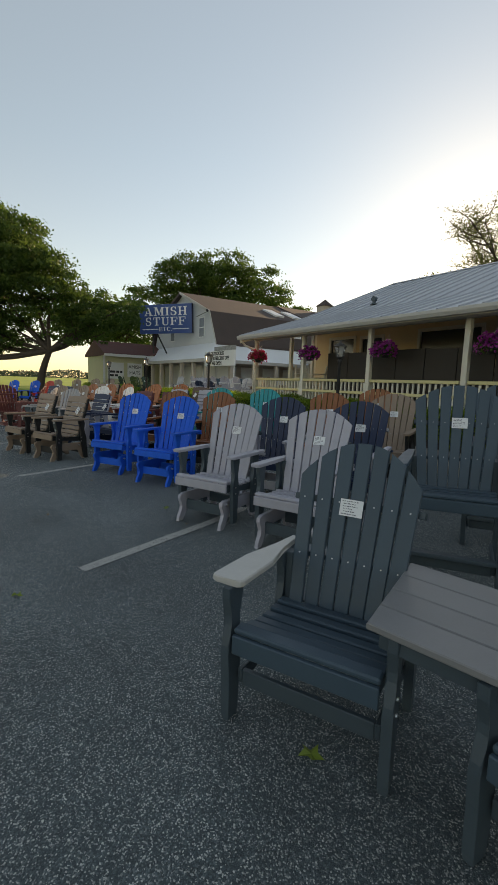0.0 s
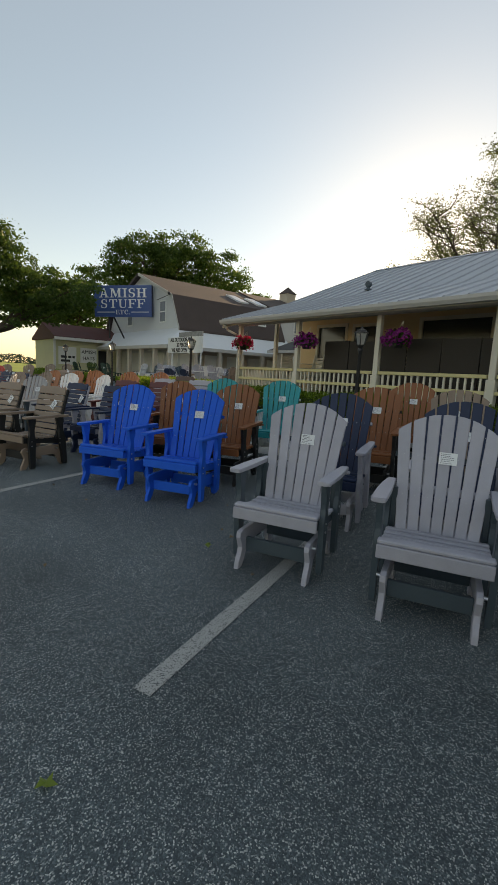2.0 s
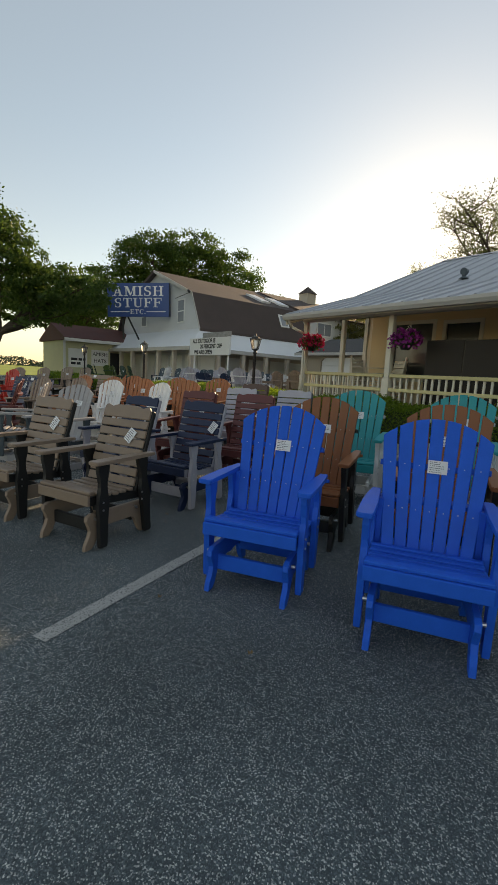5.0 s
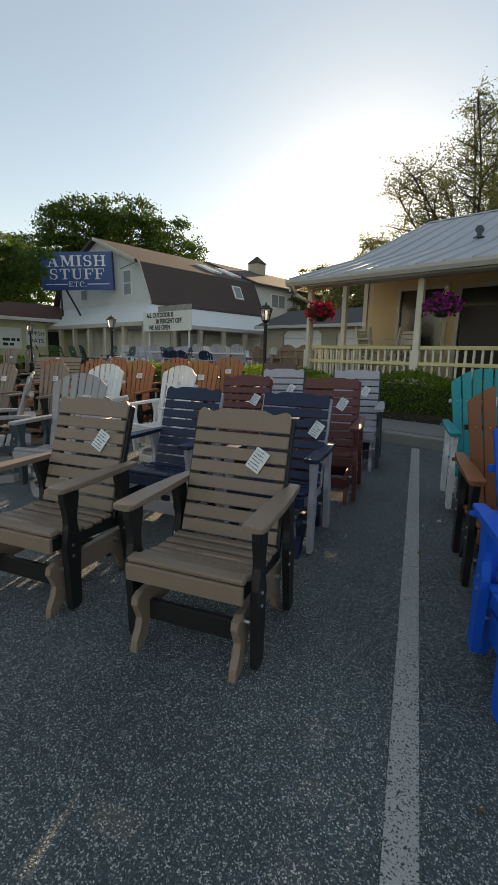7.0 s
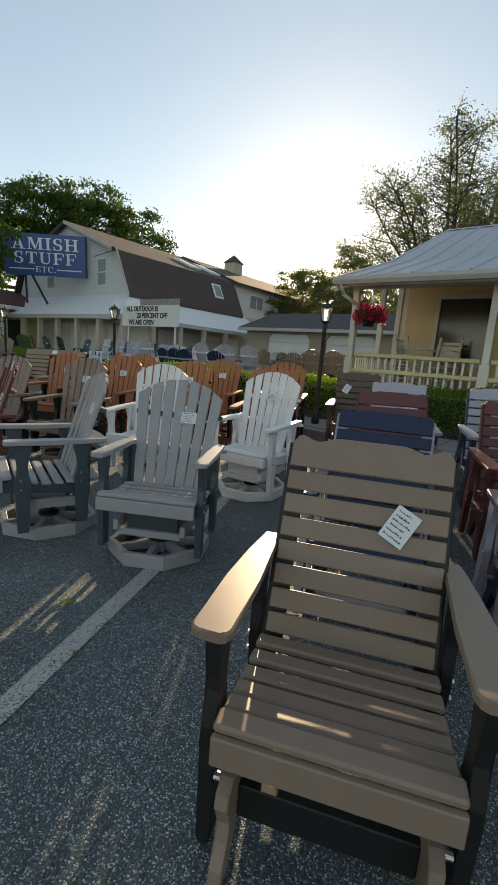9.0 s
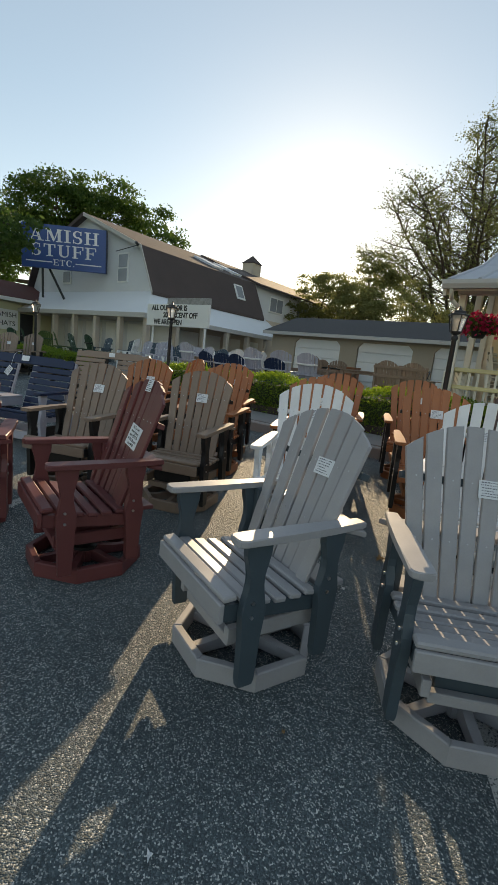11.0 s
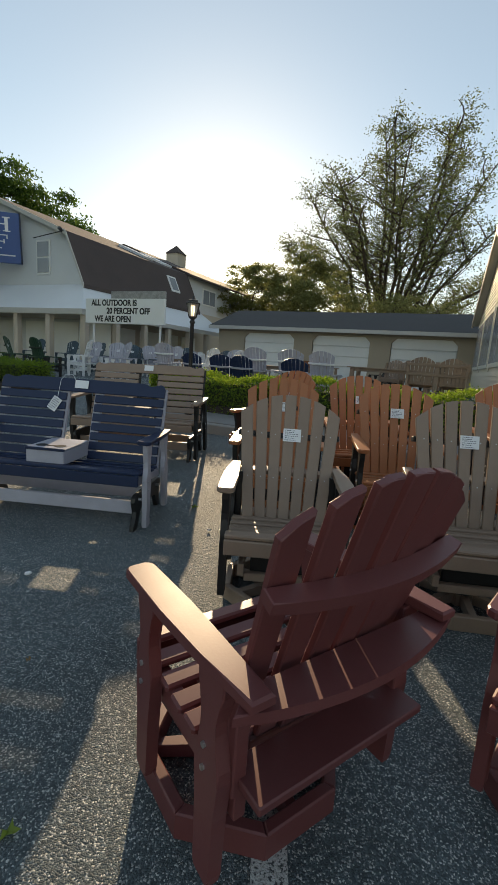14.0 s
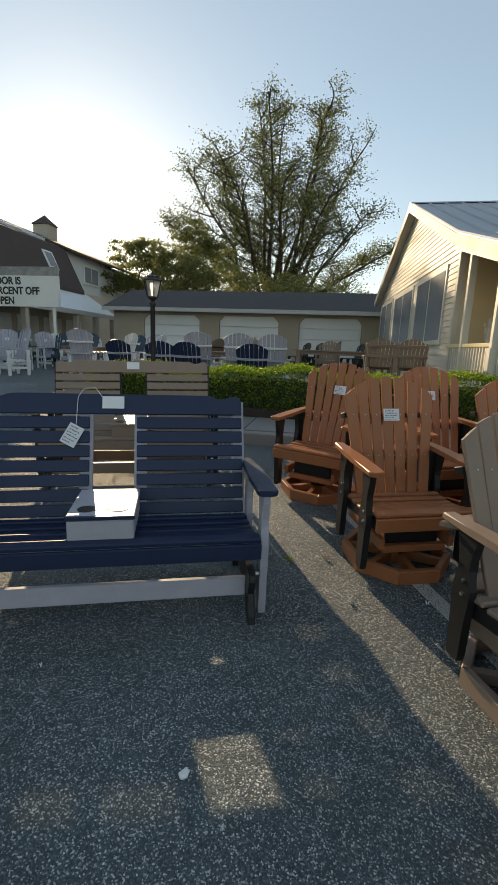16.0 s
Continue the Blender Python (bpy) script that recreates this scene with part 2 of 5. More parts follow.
def part(name, bm, material, parent=None, label="", smooth=False):
    me = bpy.data.meshes.new(name)
    bmesh.ops.recalc_face_normals(bm, faces=bm.faces)
    bm.to_mesh(me)
    bm.free()
    me.materials.append(material)
    if smooth:
        for p in me.polygons:
            p.use_smooth = True
    ob = new(name, me)
    if parent is not None:
        ob.parent = parent
    if label:
        ob["label"] = label
    return ob


def thing(name, m=None, label="", category="", group="", kind=""):
    ob = new(name)
    ob.empty_display_size = 0.1
    if m is not None:
        ob.matrix_basis = m
    return tagged(ob, label, category, group, kind)


def box(bm, x0, x1, y0, y1, z0, z1, bevel=0.0, m=None):
    vs = [bm.verts.new((x, y, z)) for z in (z0, z1) for y in (y0, y1) for x in (x0, x1)]
    fs = [bm.faces.new([vs[i] for i in q]) for q in ((0, 2, 3, 1), (4, 5, 7, 6), (0, 1, 5, 4), (2, 6, 7, 3), (0, 4, 6, 2), (1, 3, 7, 5))]
    if bevel:
        es = list({ed for fc in fs for ed in fc.edges})
        got = bmesh.ops.bevel(bm, geom=es, offset=bevel, segments=1, affect="EDGES")
        vs = list({v for fc in got["faces"] for v in fc.verts})
    if m is not None:
        bmesh.ops.transform(bm, matrix=m, verts=vs)
    return bm


def boxm(*args, **kw):
    return box(bmesh.new(), *args, **kw)


def prism(bm, pts, axis, a0, a1, bevel=0.0):
    """A flat outline, pushed out along an axis: pts are (y, z) for x, (x, z) for y, (x, y) for z."""
    def put(p, h):
        return {"x": (h, p[0], p[1]), "y": (p[0], h, p[1]), "z": (p[0], p[1], h)}[axis]
    lo = [bm.verts.new(put(p, a0)) for p in pts]
    hi = [bm.verts.new(put(p, a1)) for p in pts]
    fs = [bm.faces.new(lo), bm.faces.new(hi)]
    k = len(pts)
    for i in range(k):
        fs.append(bm.faces.new((lo[i], lo[(i + 1) % k], hi[(i + 1) % k], hi[i])))
    if bevel:
        es = list({ed for fc in fs[:2] for ed in fc.edges})
        bmesh.ops.bevel(bm, geom=es, offset=bevel, segments=1, affect="EDGES")
    return bm


def prismm(*args, **kw):
    return prism(bmesh.new(), *args, **kw)


def rod(bm, p0, p1, r0, r1=None, seg=8):
    p0, p1 = Vector(p0), Vector(p1)
    r1 = r0 if r1 is None else r1
    q = (p1 - p0).to_track_quat("Z", "Y")
    rings = []
    for p, r in ((p0, r0), (p1, r1)):
        rings.append([bm.verts.new(p + q @ Vector((r * math.cos(t), r * math.sin(t), 0))) for t in [2 * math.pi * i / seg for i in range(seg)]])
    for i in range(seg):
        bm.faces.new((rings[0][i], rings[0][(i + 1) % seg], rings[1][(i + 1) % seg], rings[1][i]))
    bm.faces.new(rings[0])
    bm.faces.new(rings[1])
    return bm


def lathe(bm, profile, seg=12, at=(0, 0, 0)):
    rings = []
    for r, z in profile:
        rings.append([bm.verts.new((at[0] + r * math.cos(2 * math.pi * i / seg), at[1] + r * math.sin(2 * math.pi * i / seg), at[2] + z)) for i in range(seg)])
    for u, w in zip(rings, rings[1:]):
        for i in range(seg):
            bm.faces.new((u[i], u[(i + 1) % seg], w[(i + 1) % seg], w[i]))
    bm.faces.new(rings[0])
    bm.faces.new(rings[-1])
    return bm


# The buildings stand on one square grid, turned 53 degrees from the walk's first heading.
GRID = pose(0, 0, 0, 0, 0, -53)
E1, E2 = Vector((math.cos(radians(53)), -math.sin(radians(53)), 0)), Vector((math.sin(radians(53)), math.cos(radians(53)), 0))
CURB_Y, YARD_Z = 6.5, 0.5


def rise(y):
    """The lot's height by its grid depth: level, then a gentle rise to the kerb."""
    t = max(0.0, y - 2.6)
    return 0.055 * (t - 0.4 * (1 - math.exp(-t / 0.4)))


def ground_z(x, y):
    return rise(min(E2.x * x + E2.y * y, CURB_Y))


def spot(x, y, az):
    """The pose of a thing on the lot whose back lies towards the heading az."""
    slope = radians(3.1) if E2.x * x + E2.y * y > 3.0 else 0.0
    return Matrix.Translation((x, y, ground_z(x, y))) @ Matrix.Rotation(slope, 4, Vector((E1.x, E1.y, 0))) @ pose(0, 0, 0, 0, 0, -az)

# ---- ground ----


def build_ground():
    # lot: level near the walk, rising to the kerb; courtyard beyond; field to the horizon
    bm = bmesh.new()
    ys = [-3000, -400, -60, -20, 0, 2.6, 2.8, 3.0, 3.3, 3.7, 4.2, 5.0, 6.0, CURB_Y]
    xs = [-30, -24, -17.4, -10, 0, 12, 60, 3000]
    rows = [[bm.verts.new((x, y, rise(y))) for x in xs] for y in ys]
    for r0, r1 in zip(rows, rows[1:]):
        for i in range(len(xs) - 1):
            bm.faces.new((r0[i], r0[i + 1], r1[i + 1], r1[i]))
    ob = part("ground", bm, ASPHALT)
    ob.matrix_basis = GRID
    tagged(ob, "dark grey asphalt parking lot with pale stone chips", "ground", kind="structure")
    bm = bmesh.new()
    prism(bm, [(CURB_Y - 0.01, -0.4), (70, -0.4), (70, YARD_Z), (9.3, YARD_Z), (CURB_Y - 0.01, rise(CURB_Y) + 0.01)], "x", -45, -17.6)
    prism(bm, [(9.0, -0.4), (70, -0.4), (70, YARD_Z), (9.0, YARD_Z)], "x", -17.6, 60)
    yard = part("courtyard_ground", bm, ASPHALT)
    yard.matrix_basis = GRID
    tagged(yard, "worn asphalt courtyard between the shop buildings", "ground", kind="structure")
    bm = bmesh.new()
    vs = [bm.verts.new(p) for p in ((-3000, -3000, 0.02), (-30, -3000, 0.02), (-30, 6.4, 0.02), (-30, 70, 0.0), (3000, 70, -0.05), (3000, 3000, -0.05), (-3000, 3000, 0.02))]
    bm.faces.new(vs)
    f = part("field_ground", bm, FIELD)
    f.matrix_basis = GRID
    tagged(f, "flat bright green farm field reaching the horizon", "field", kind="structure")


build_ground()
DIR = radians(30.4)
LD, LN = Vector((math.sin(DIR), math.cos(DIR), 0)), Vector((math.cos(DIR), -math.sin(DIR), 0))


def parking_line(tip, length, name="parking_line"):
    bm = bmesh.new()
    n = 24
    vs = []
    for i in range(n + 1):
        row = []
        for s in (-0.05, 0.05):
            p = Vector((*tip, 0)) + LD * (length * i / n) + LN * s
            row.append(bm.verts.new((p.x, p.y, ground_z(p.x, p.y) + 0.005)))
        vs.append(row)
    for u, w in zip(vs, vs[1:]):
        bm.faces.new((u[0], u[1], w[1], w[0]))
    tagged(part(name, bm, PAINT), "worn white painted parking stall line on asphalt", "road marking", "parking stall lines", "structure")


for tip in ((0.222, 1.89), (-1.983, 4.72), (-4.11, 7.36), (-6.13, 10.28), (2.36, -0.80), (-8.1, 13.1)):
    u = E2.dot(Vector((*tip, 0)))
    parking_line(tip, (CURB_Y - 0.1 - u) / LD.dot(E2))


def grid_box(name, x0, x1, y0, y1, z0, z1, material, label, category, bevel=0.0, kind="structure"):
    ob = part(name, boxm(x0, x1, y0, y1, z0, z1, bevel=bevel), material)
    ob.matrix_basis = GRID
    return tagged(ob, label, category, kind=kind)


KZ = rise(CURB_Y) + 0.15
grid_box("kerb", -17.6, 14, CURB_Y, CURB_Y + 0.15, -0.1, KZ, CURB, "grey concrete kerb edging the sidewalk", "kerb", 0.015)
grid_box("sidewalk", -17.6, 14, CURB_Y + 0.15, 7.75, -0.1, KZ - 0.004, WALKM, "grey concrete sidewalk in front of the hedge", "sidewalk")
walkway = bpy.data.objects["sidewalk"]
slab = None
for i in range(20):
    x = -17.58 + 1.53 * i
    if slab is None:
        slab = part("slab", boxm(0, 1.515, CURB_Y + 0.165, 7.74, KZ - 0.03, KZ + 0.012, bevel=0.006), WALKM, walkway)
        ob = slab
    else:
        ob = new("slab", slab.data)
        ob.parent = walkway
    ob.location.x = x
grid_box("planting_bed", -17.6, 14, 7.75, 9.0, -0.1, YARD_Z - 0.02, SOIL, "dark mulch planting bed under the hedge", "bed")
grid_box("kerb_far", -30, -20.6, CURB_Y + 0.4, CURB_Y + 0.55, -0.1, KZ, CURB, "grey concrete kerb beside the far hedge", "kerb", 0.015)
grid_box("planting_bed_far", -30, -20.6, CURB_Y + 0.55, 9.0, -0.1, YARD_Z - 0.02, SOIL, "dark mulch bed under the far hedge", "bed")


def hedge(x0, x1, y0, y1, z0, z1, n, seed):
    rnd = random.Random(seed)
    root = thing("hedge", GRID, "low trimmed green hedge, sunlit yellow-green on top", "hedge")
    bm = bmesh.new()
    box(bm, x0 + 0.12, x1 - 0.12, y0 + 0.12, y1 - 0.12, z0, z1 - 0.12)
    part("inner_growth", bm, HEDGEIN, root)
    verts, faces = [], []
    for i in range(n):
        x, y, z = rnd.uniform(x0, x1), rnd.uniform(y0, y1), rnd.uniform(z0, z1)
        side = rnd.random()
        if side < 0.5:
            z = z1 + 0.05 * math.sin(x * 2.1) + 0.04 * math.sin(x * 5.3) + rnd.gauss(0, 0.035)
            e_ = min(x - x0, x1 - x, 0.35) / 0.35
            z -= 0.18 * (1 - e_) ** 2 + 0.1 * max(0, abs(2 * (y - y0) / (y1 - y0) - 1) - 0.6)
        elif side < 0.85:
            y = y0 + rnd.gauss(0, 0.04) + 0.03 * math.sin(x * 3.3)
        else:
            x = (x0 if rnd.random() < 0.5 else x1) + rnd.gauss(0, 0.04)
        s = rnd.uniform(0.015, 0.03)
        a_, b_ = Vector((rnd.gauss(0, 1), rnd.gauss(0, 1), rnd.gauss(0, 1))).normalized(), Vector((rnd.gauss(0, 1), rnd.gauss(0, 1), rnd.gauss(0, 1)))
        b_ = a_.cross(b_).normalized()
        c = Vector((x, y, z))
        k = len(verts)
        verts += [c - a_ * s, c + b_ * s * 0.5, c + a_ * s, c - b_ * s * 0.5]
        faces.append((k, k + 1, k + 2, k + 3))
    me = bpy.data.meshes.new("leaves")
    me.from_pydata(verts, [], faces)
    me.materials.append(LEAFH)
    ob = new("leaves", me)
    ob.parent = root
    ob["kind"] = "stuff"


hedge(-17.3, 3.0, 7.8, 8.8, 0.3, 1.02, 84000, 3)
hedge(-30, -20.9, 7.6, 8.6, 0.3, 0.98, 26000, 4)

# ---- the shop house with its porch ----
HX0, HX1 = -11.04, 16.0
EAVE_Y, EAVE_Z, BREAK_Y, BREAK_Z, RIDGE_Y, RIDGE_Z, BACK_Y, BACK_Z = 8.55, 2.98, 11.24, 3.80, 16.39, 5.86, 22.3, 3.65
PORCH_SLOPE = (BREAK_Z - EAVE_Z) / (BREAK_Y - EAVE_Y)
SLOPE = (RIDGE_Z - BREAK_Z) / (RIDGE_Y - BREAK_Y)
BACK_SLOPE = (RIDGE_Z - BACK_Z) / (BACK_Y - RIDGE_Y)
WALL_Y, DECK_Z = 11.65, 0.62
SKEW = 0.045


def roof_z(y):
    """The height of the roof's upper face: a flatter porch roof, then the main gable."""
    if y < BREAK_Y:
        return EAVE_Z + PORCH_SLOPE * (y - EAVE_Y)
    return BREAK_Z + SLOPE * (y - BREAK_Y) if y < RIDGE_Y else RIDGE_Z - BACK_SLOPE * (y - RIDGE_Y)


def skew(root):
    """The gable end stands a little out of square with the front."""
    done = set()
    for ob in root.children_recursive:
        if ob.type != "MESH" or ob.data.name in done:
            continue
        done.add(ob.data.name)
        m = ob.matrix_basis.copy()
        back = m.inverted()
        for v in ob.data.vertices:
            p = m @ v.co
            p.x -= SKEW * (p.y - EAVE_Y)
            v.co = back @ p


def house():
    root = thing("shop_house", GRID, "cream clapboard shop with grey metal roof and front porch", "building")
    # gable end wall with clapboards
    bm = bmesh.new()
    gx = HX0 + 0.26
    top = lambda y: roof_z(y) - 0.08
    prism(bm, [(WALL_Y, 0), (BACK_Y - 0.3, 0), (BACK_Y - 0.3, top(BACK_Y - 0.3)), (RIDGE_Y, top(RIDGE_Y)), (WALL_Y, top(WALL_Y))], "x", gx, gx + 0.2)
    gable = part("gable_wall", bm, SIDING, root)
    zz = DECK_Z - 0.1
    i = 0
    wins = ((12.4, 15.25), (15.75, 18.65), (19.1, 21.65))
    while zz < RIDGE_Z - 0.35:
        z0, z1 = zz, zz + 0.125
        ylo = WALL_Y if z1 < top(WALL_Y) else BREAK_Y + (z1 + 0.08 - BREAK_Z) / SLOPE
        yhi = min(BACK_Y - 0.3, RIDGE_Y + (RIDGE_Z - 0.08 - z1) / BACK_SLOPE)
        spans, cur = [], ylo
        if z1 > 1.62 and z0 < 3.42:
            for w0, w1 in wins:
                if w0 > cur:
                    spans.append((cur, w0))
                cur = max(cur, w1)
        spans.append((cur, yhi))
        for s0, s1 in spans:
            if s1 - s0 < 0.05:
                continue
            b2 = prismm([(gx - 0.006, z1), (gx - 0.028, z0), (gx, z0), (gx, z1)], "y", s0, s1)
            part("clapboard", b2, SIDING, gable)
        zz += 0.125
    for w0, w1 in wins:
        win = part("window", boxm(gx - 0.05, gx + 0.02, w0, w1, 1.62, 3.42, bevel=0.008), WARMW, root)
        half = (w1 - w0) / 2
        for s in (0, 1):
            # The grey of these panes stands in for reflections in the glass.
            part("pane", boxm(gx - 0.056, gx - 0.04, w0 + 0.1 + s * (half - 0.03), w0 + half - 0.03 + s * (half - 0.05), 1.74, 3.3), PANE, win)
    part("corner_board", boxm(gx - 0.035, gx + 0.08, WALL_Y - 0.06, WALL_Y + 0.06, DECK_Z, 3.78), WARMW, root)
    # back, far end and front walls
    part("wall", boxm(gx + 0.2, HX1, BACK_Y - 0.5, BACK_Y - 0.3, 0, top(BACK_Y - 0.3)), SIDING, root)
    part("wall", boxm(HX1 - 0.2, HX1, WALL_Y, BACK_Y - 0.5, 0, 3.6), SIDING, root)
    front = bmesh.new()
    opens = ((-9.9, -8.63, 1.5, 3.1), (-8.45, -7.45, 0.62, 3.06), (-6.25, -4.3, 1.5, 3.12), (-2.6, -0.6, 1.5, 3.12))
    cur = gx + 0.2
    for x0, x1, z0, z1 in opens:
        box(front, cur, x0, WALL_Y, WALL_Y + 0.2, 0, 3.78)
        box(front, x0, x1, WALL_Y, WALL_Y + 0.2, z1, 3.78)
        box(front, x0, x1, WALL_Y, WALL_Y + 0.2, 0, z0)
        cur = x1
    box(front, cur, HX1, WALL_Y, WALL_Y + 0.2, 0, 3.78)
    part("front_wall", front, PORCHWALL, root)
    for k, (x0, x1, z0, z1) in enumerate(opens):
        w = bmesh.new()
        for q in ((x0, x0 + 0.09, z0, z1), (x1 - 0.09, x1, z0, z1), (x0 + 0.09, x1 - 0.09, z1 - 0.09, z1), (x0 + 0.09, x1 - 0.09, z0, z0 + 0.09)):
            box(w, q[0], q[1], WALL_Y - 0.03, WALL_Y + 0.1, q[2], q[3])
        win = part("porch_door" if k == 1 else "porch_window", w, WARMW, root)
        part("pane", boxm(x0 + 0.09, x1 - 0.09, WALL_Y + 0.04, WALL_Y + 0.06, z0 + 0.09, z1 - 0.09), GLASS, win)
    # porch deck
    part("porch_deck", boxm(HX0 + 0.1, HX1, 8.95, WALL_Y, 0, DECK_Z), CURB, root)
    # roof slab
    bm = bmesh.new()
    th = 0.12
    line = [(EAVE_Y, EAVE_Z), (BREAK_Y, BREAK_Z), (RIDGE_Y, RIDGE_Z), (BACK_Y, BACK_Z)]
    prism(bm, line + [(y, z - th) for y, z in reversed(line)], "x", HX0, HX1 + 0.3)
    roof = part("roof", bm, TINROOF, root)
    for (y0, z0), (y1, z1) in zip(line[:2], line[1:3]):
        ang = math.atan2(z1 - z0, y1 - y0)
        x = HX0 + 0.04
        rib = None
        while x < HX1 + 0.2:
            if rib is None:
                low = -0.07 if y0 == EAVE_Y else 0.0
                rib = part("roof_rib", prismm([(-0.035, 0.0), (-0.018, 0.034), (0.018, 0.034), (0.035, 0.0)], "y", low, math.hypot(y1 - y0, z1 - z0)), TINROOF, roof)
                ob = rib
            else:
                ob = new("roof_rib", rib.data)
                ob.parent = roof
            ob.matrix_basis = Matrix.Translation((x, y0, z0)) @ Matrix.Rotation(ang, 4, "X")
            x += 0.46
    part("ridge_cap", prismm([(RIDGE_Y - 0.2, RIDGE_Z - 0.05), (RIDGE_Y, RIDGE_Z + 0.04), (RIDGE_Y + 0.2, RIDGE_Z - 0.05), (RIDGE_Y, RIDGE_Z - 0.01)], "x", HX0 - 0.02, HX1 + 0.3), TINROOF, roof)
    # trim: fascia, gutter, rake boards, porch ceiling and beam
    part("gutter", prismm([(EAVE_Y - 0.12, EAVE_Z - 0.02), (EAVE_Y, EAVE_Z - 0.02), (EAVE_Y, EAVE_Z - 0.15), (EAVE_Y - 0.08, EAVE_Z - 0.15), (EAVE_Y - 0.12, EAVE_Z - 0.08)], "x", HX0 - 0.05, HX1), FASCIA, root)
    for (y0, z0), (y1, z1) in zip(line, line[1:]):
        part("rake_board", prismm([(y0, z0 - 0.02), (y1, z1 - 0.02), (y1, z1 - 0.25), (y0, z0 - 0.25)], "x", HX0 - 0.03, HX0 + 0.02), RAKE, root)
    part("rake_soffit", prismm([(WALL_Y, roof_z(WALL_Y) - 0.14), (RIDGE_Y, RIDGE_Z - 0.14), (BACK_Y, BACK_Z - 0.14), (BACK_Y, BACK_Z - 0.18), (RIDGE_Y, RIDGE_Z - 0.18), (WALL_Y, roof_z(WALL_Y) - 0.18)], "x", HX0 + 0.02, gx - 0.03), WARMW, root)
    part("porch_ceiling", prismm([(EAVE_Y + 0.05, EAVE_Z - 0.17), (WALL_Y, EAVE_Z - 0.17 + PORCH_SLOPE * (WALL_Y - EAVE_Y)), (WALL_Y, EAVE_Z - 0.13 + PORCH_SLOPE * (WALL_Y - EAVE_Y)), (EAVE_Y + 0.05, EAVE_Z - 0.13)], "x", HX0 + 0.05, HX1), WARMW, root)
    part("porch_beam", boxm(HX0 + 0.1, HX1, 9.05, 9.19, EAVE_Z - 0.14, EAVE_Z + 0.01), FASCIA, root)
    part("porch_end_beam", prismm([(9.19, EAVE_Z - 0.12), (WALL_Y, EAVE_Z - 0.12 + PORCH_SLOPE * 2.3), (WALL_Y, EAVE_Z + 0.02 + PORCH_SLOPE * 2.3), (9.19, EAVE_Z + 0.02)], "x", HX0 + 0.1, HX0 + 0.24), FASCIA, root)
    # posts and rails
    px = [-10.85, -8.35, -5.82, -3.3, -0.8, 1.7, 4.2, 6.7]
    for x in px:
        b2 = boxm(x - 0.06, x + 0.06, 9.06, 9.18, DECK_Z, EAVE_Z - 0.141, bevel=0.01)
        box(b2, x - 0.085, x + 0.085, 9.035, 9.205, DECK_Z, DECK_Z + 0.9, bevel=0.01)
        part("porch_post", b2, WARMW, root)
    b2 = boxm(-10.9, -10.78, 10.6, 10.72, DECK_Z, EAVE_Z + 0.36, bevel=0.01)
    part("porch_post", b2, WARMW, root)
    for x0, x1 in zip(px, px[1:]):
        for z in (DECK_Z + 0.1, DECK_Z + 0.62, DECK_Z + 0.92):
            # The upper rails take the yellow that stands in for light on them.
            part("rail", boxm(x0 + 0.085, x1 - 0.085, 9.06 if z > 1.0 else 9.08, 9.099 if z < 1.4 and z > 1.0 else 9.16, z, z + 0.07, bevel=0.008), WARMW if z < 1.0 else RAILY, root)
        n = int((x1 - x0 - 0.3) / 0.135)
        for i in range(n):
            xx = x0 + 0.2 + (x1 - x0 - 0.4) * i / (n - 1)
            part("baluster", boxm(xx - 0.02, xx + 0.02, 9.1, 9.14, DECK_Z + 0.17, DECK_Z + 0.92), WARMW, root)
    for z in (DECK_Z + 0.1, DECK_Z + 0.92):
        part("rail", boxm(-10.88, -10.8, 9.2, WALL_Y, z, z + 0.07, bevel=0.008), WARMW if z < 1.0 else RAILY, root)
    for i in range(17):
        yy = 9.3 + 0.136 * i
        part("baluster", boxm(-10.86, -10.82, yy - 0.02, yy + 0.02, DECK_Z + 0.17, DECK_Z + 0.92), WARMW, root)
    # downspout
    b2 = bmesh.new()
    rod(b2, (HX0 + 0.1, EAVE_Y - 0.05, EAVE_Z - 0.12), (HX0 + 0.1, EAVE_Y + 0.1, EAVE_Z - 0.3), 0.035)
    rod(b2, (HX0 + 0.1, EAVE_Y + 0.1, EAVE_Z - 0.3), (HX0 + 0.25, 8.98, EAVE_Z - 0.45), 0.035)
    rod(b2, (HX0 + 0.25, 8.98, EAVE_Z - 0.45), (HX0 + 0.25, 8.98, 0.4), 0.035)
    part("downspout", b2, WARMW, root, smooth=True)
    # vent pipe on the roof
    b2 = bmesh.new()
    vz = roof_z(11.9)
    rod(b2, (-8.2, 11.9, vz - 0.05), (-8.2, 11.9, vz + 0.16), 0.055, seg=12)
    lathe(b2, [(0.12, 0.0), (0.12, 0.02), (0.06, 0.06)], 12, (-8.2, 11.9, vz))
    rod(b2, (-8.2, 11.84, vz + 0.18), (-8.2, 11.96, vz + 0.18), 0.085, seg=16)
    part("vent_pipe", b2, DGREY, root)
    skew(root)


house()
# dark privacy lattice behind the rail
lat = thing("lattice_screen", GRID, "dark brown privacy screen standing on the porch", "screen")
for k in range(14):
    x0 = -7.75 + k * 0.8
    part("panel", boxm(x0, x0 + 0.78, 9.5, 9.54, DECK_Z, 2.34 - 0.015 * (k % 3), bevel=0.006), LATTICE, lat)


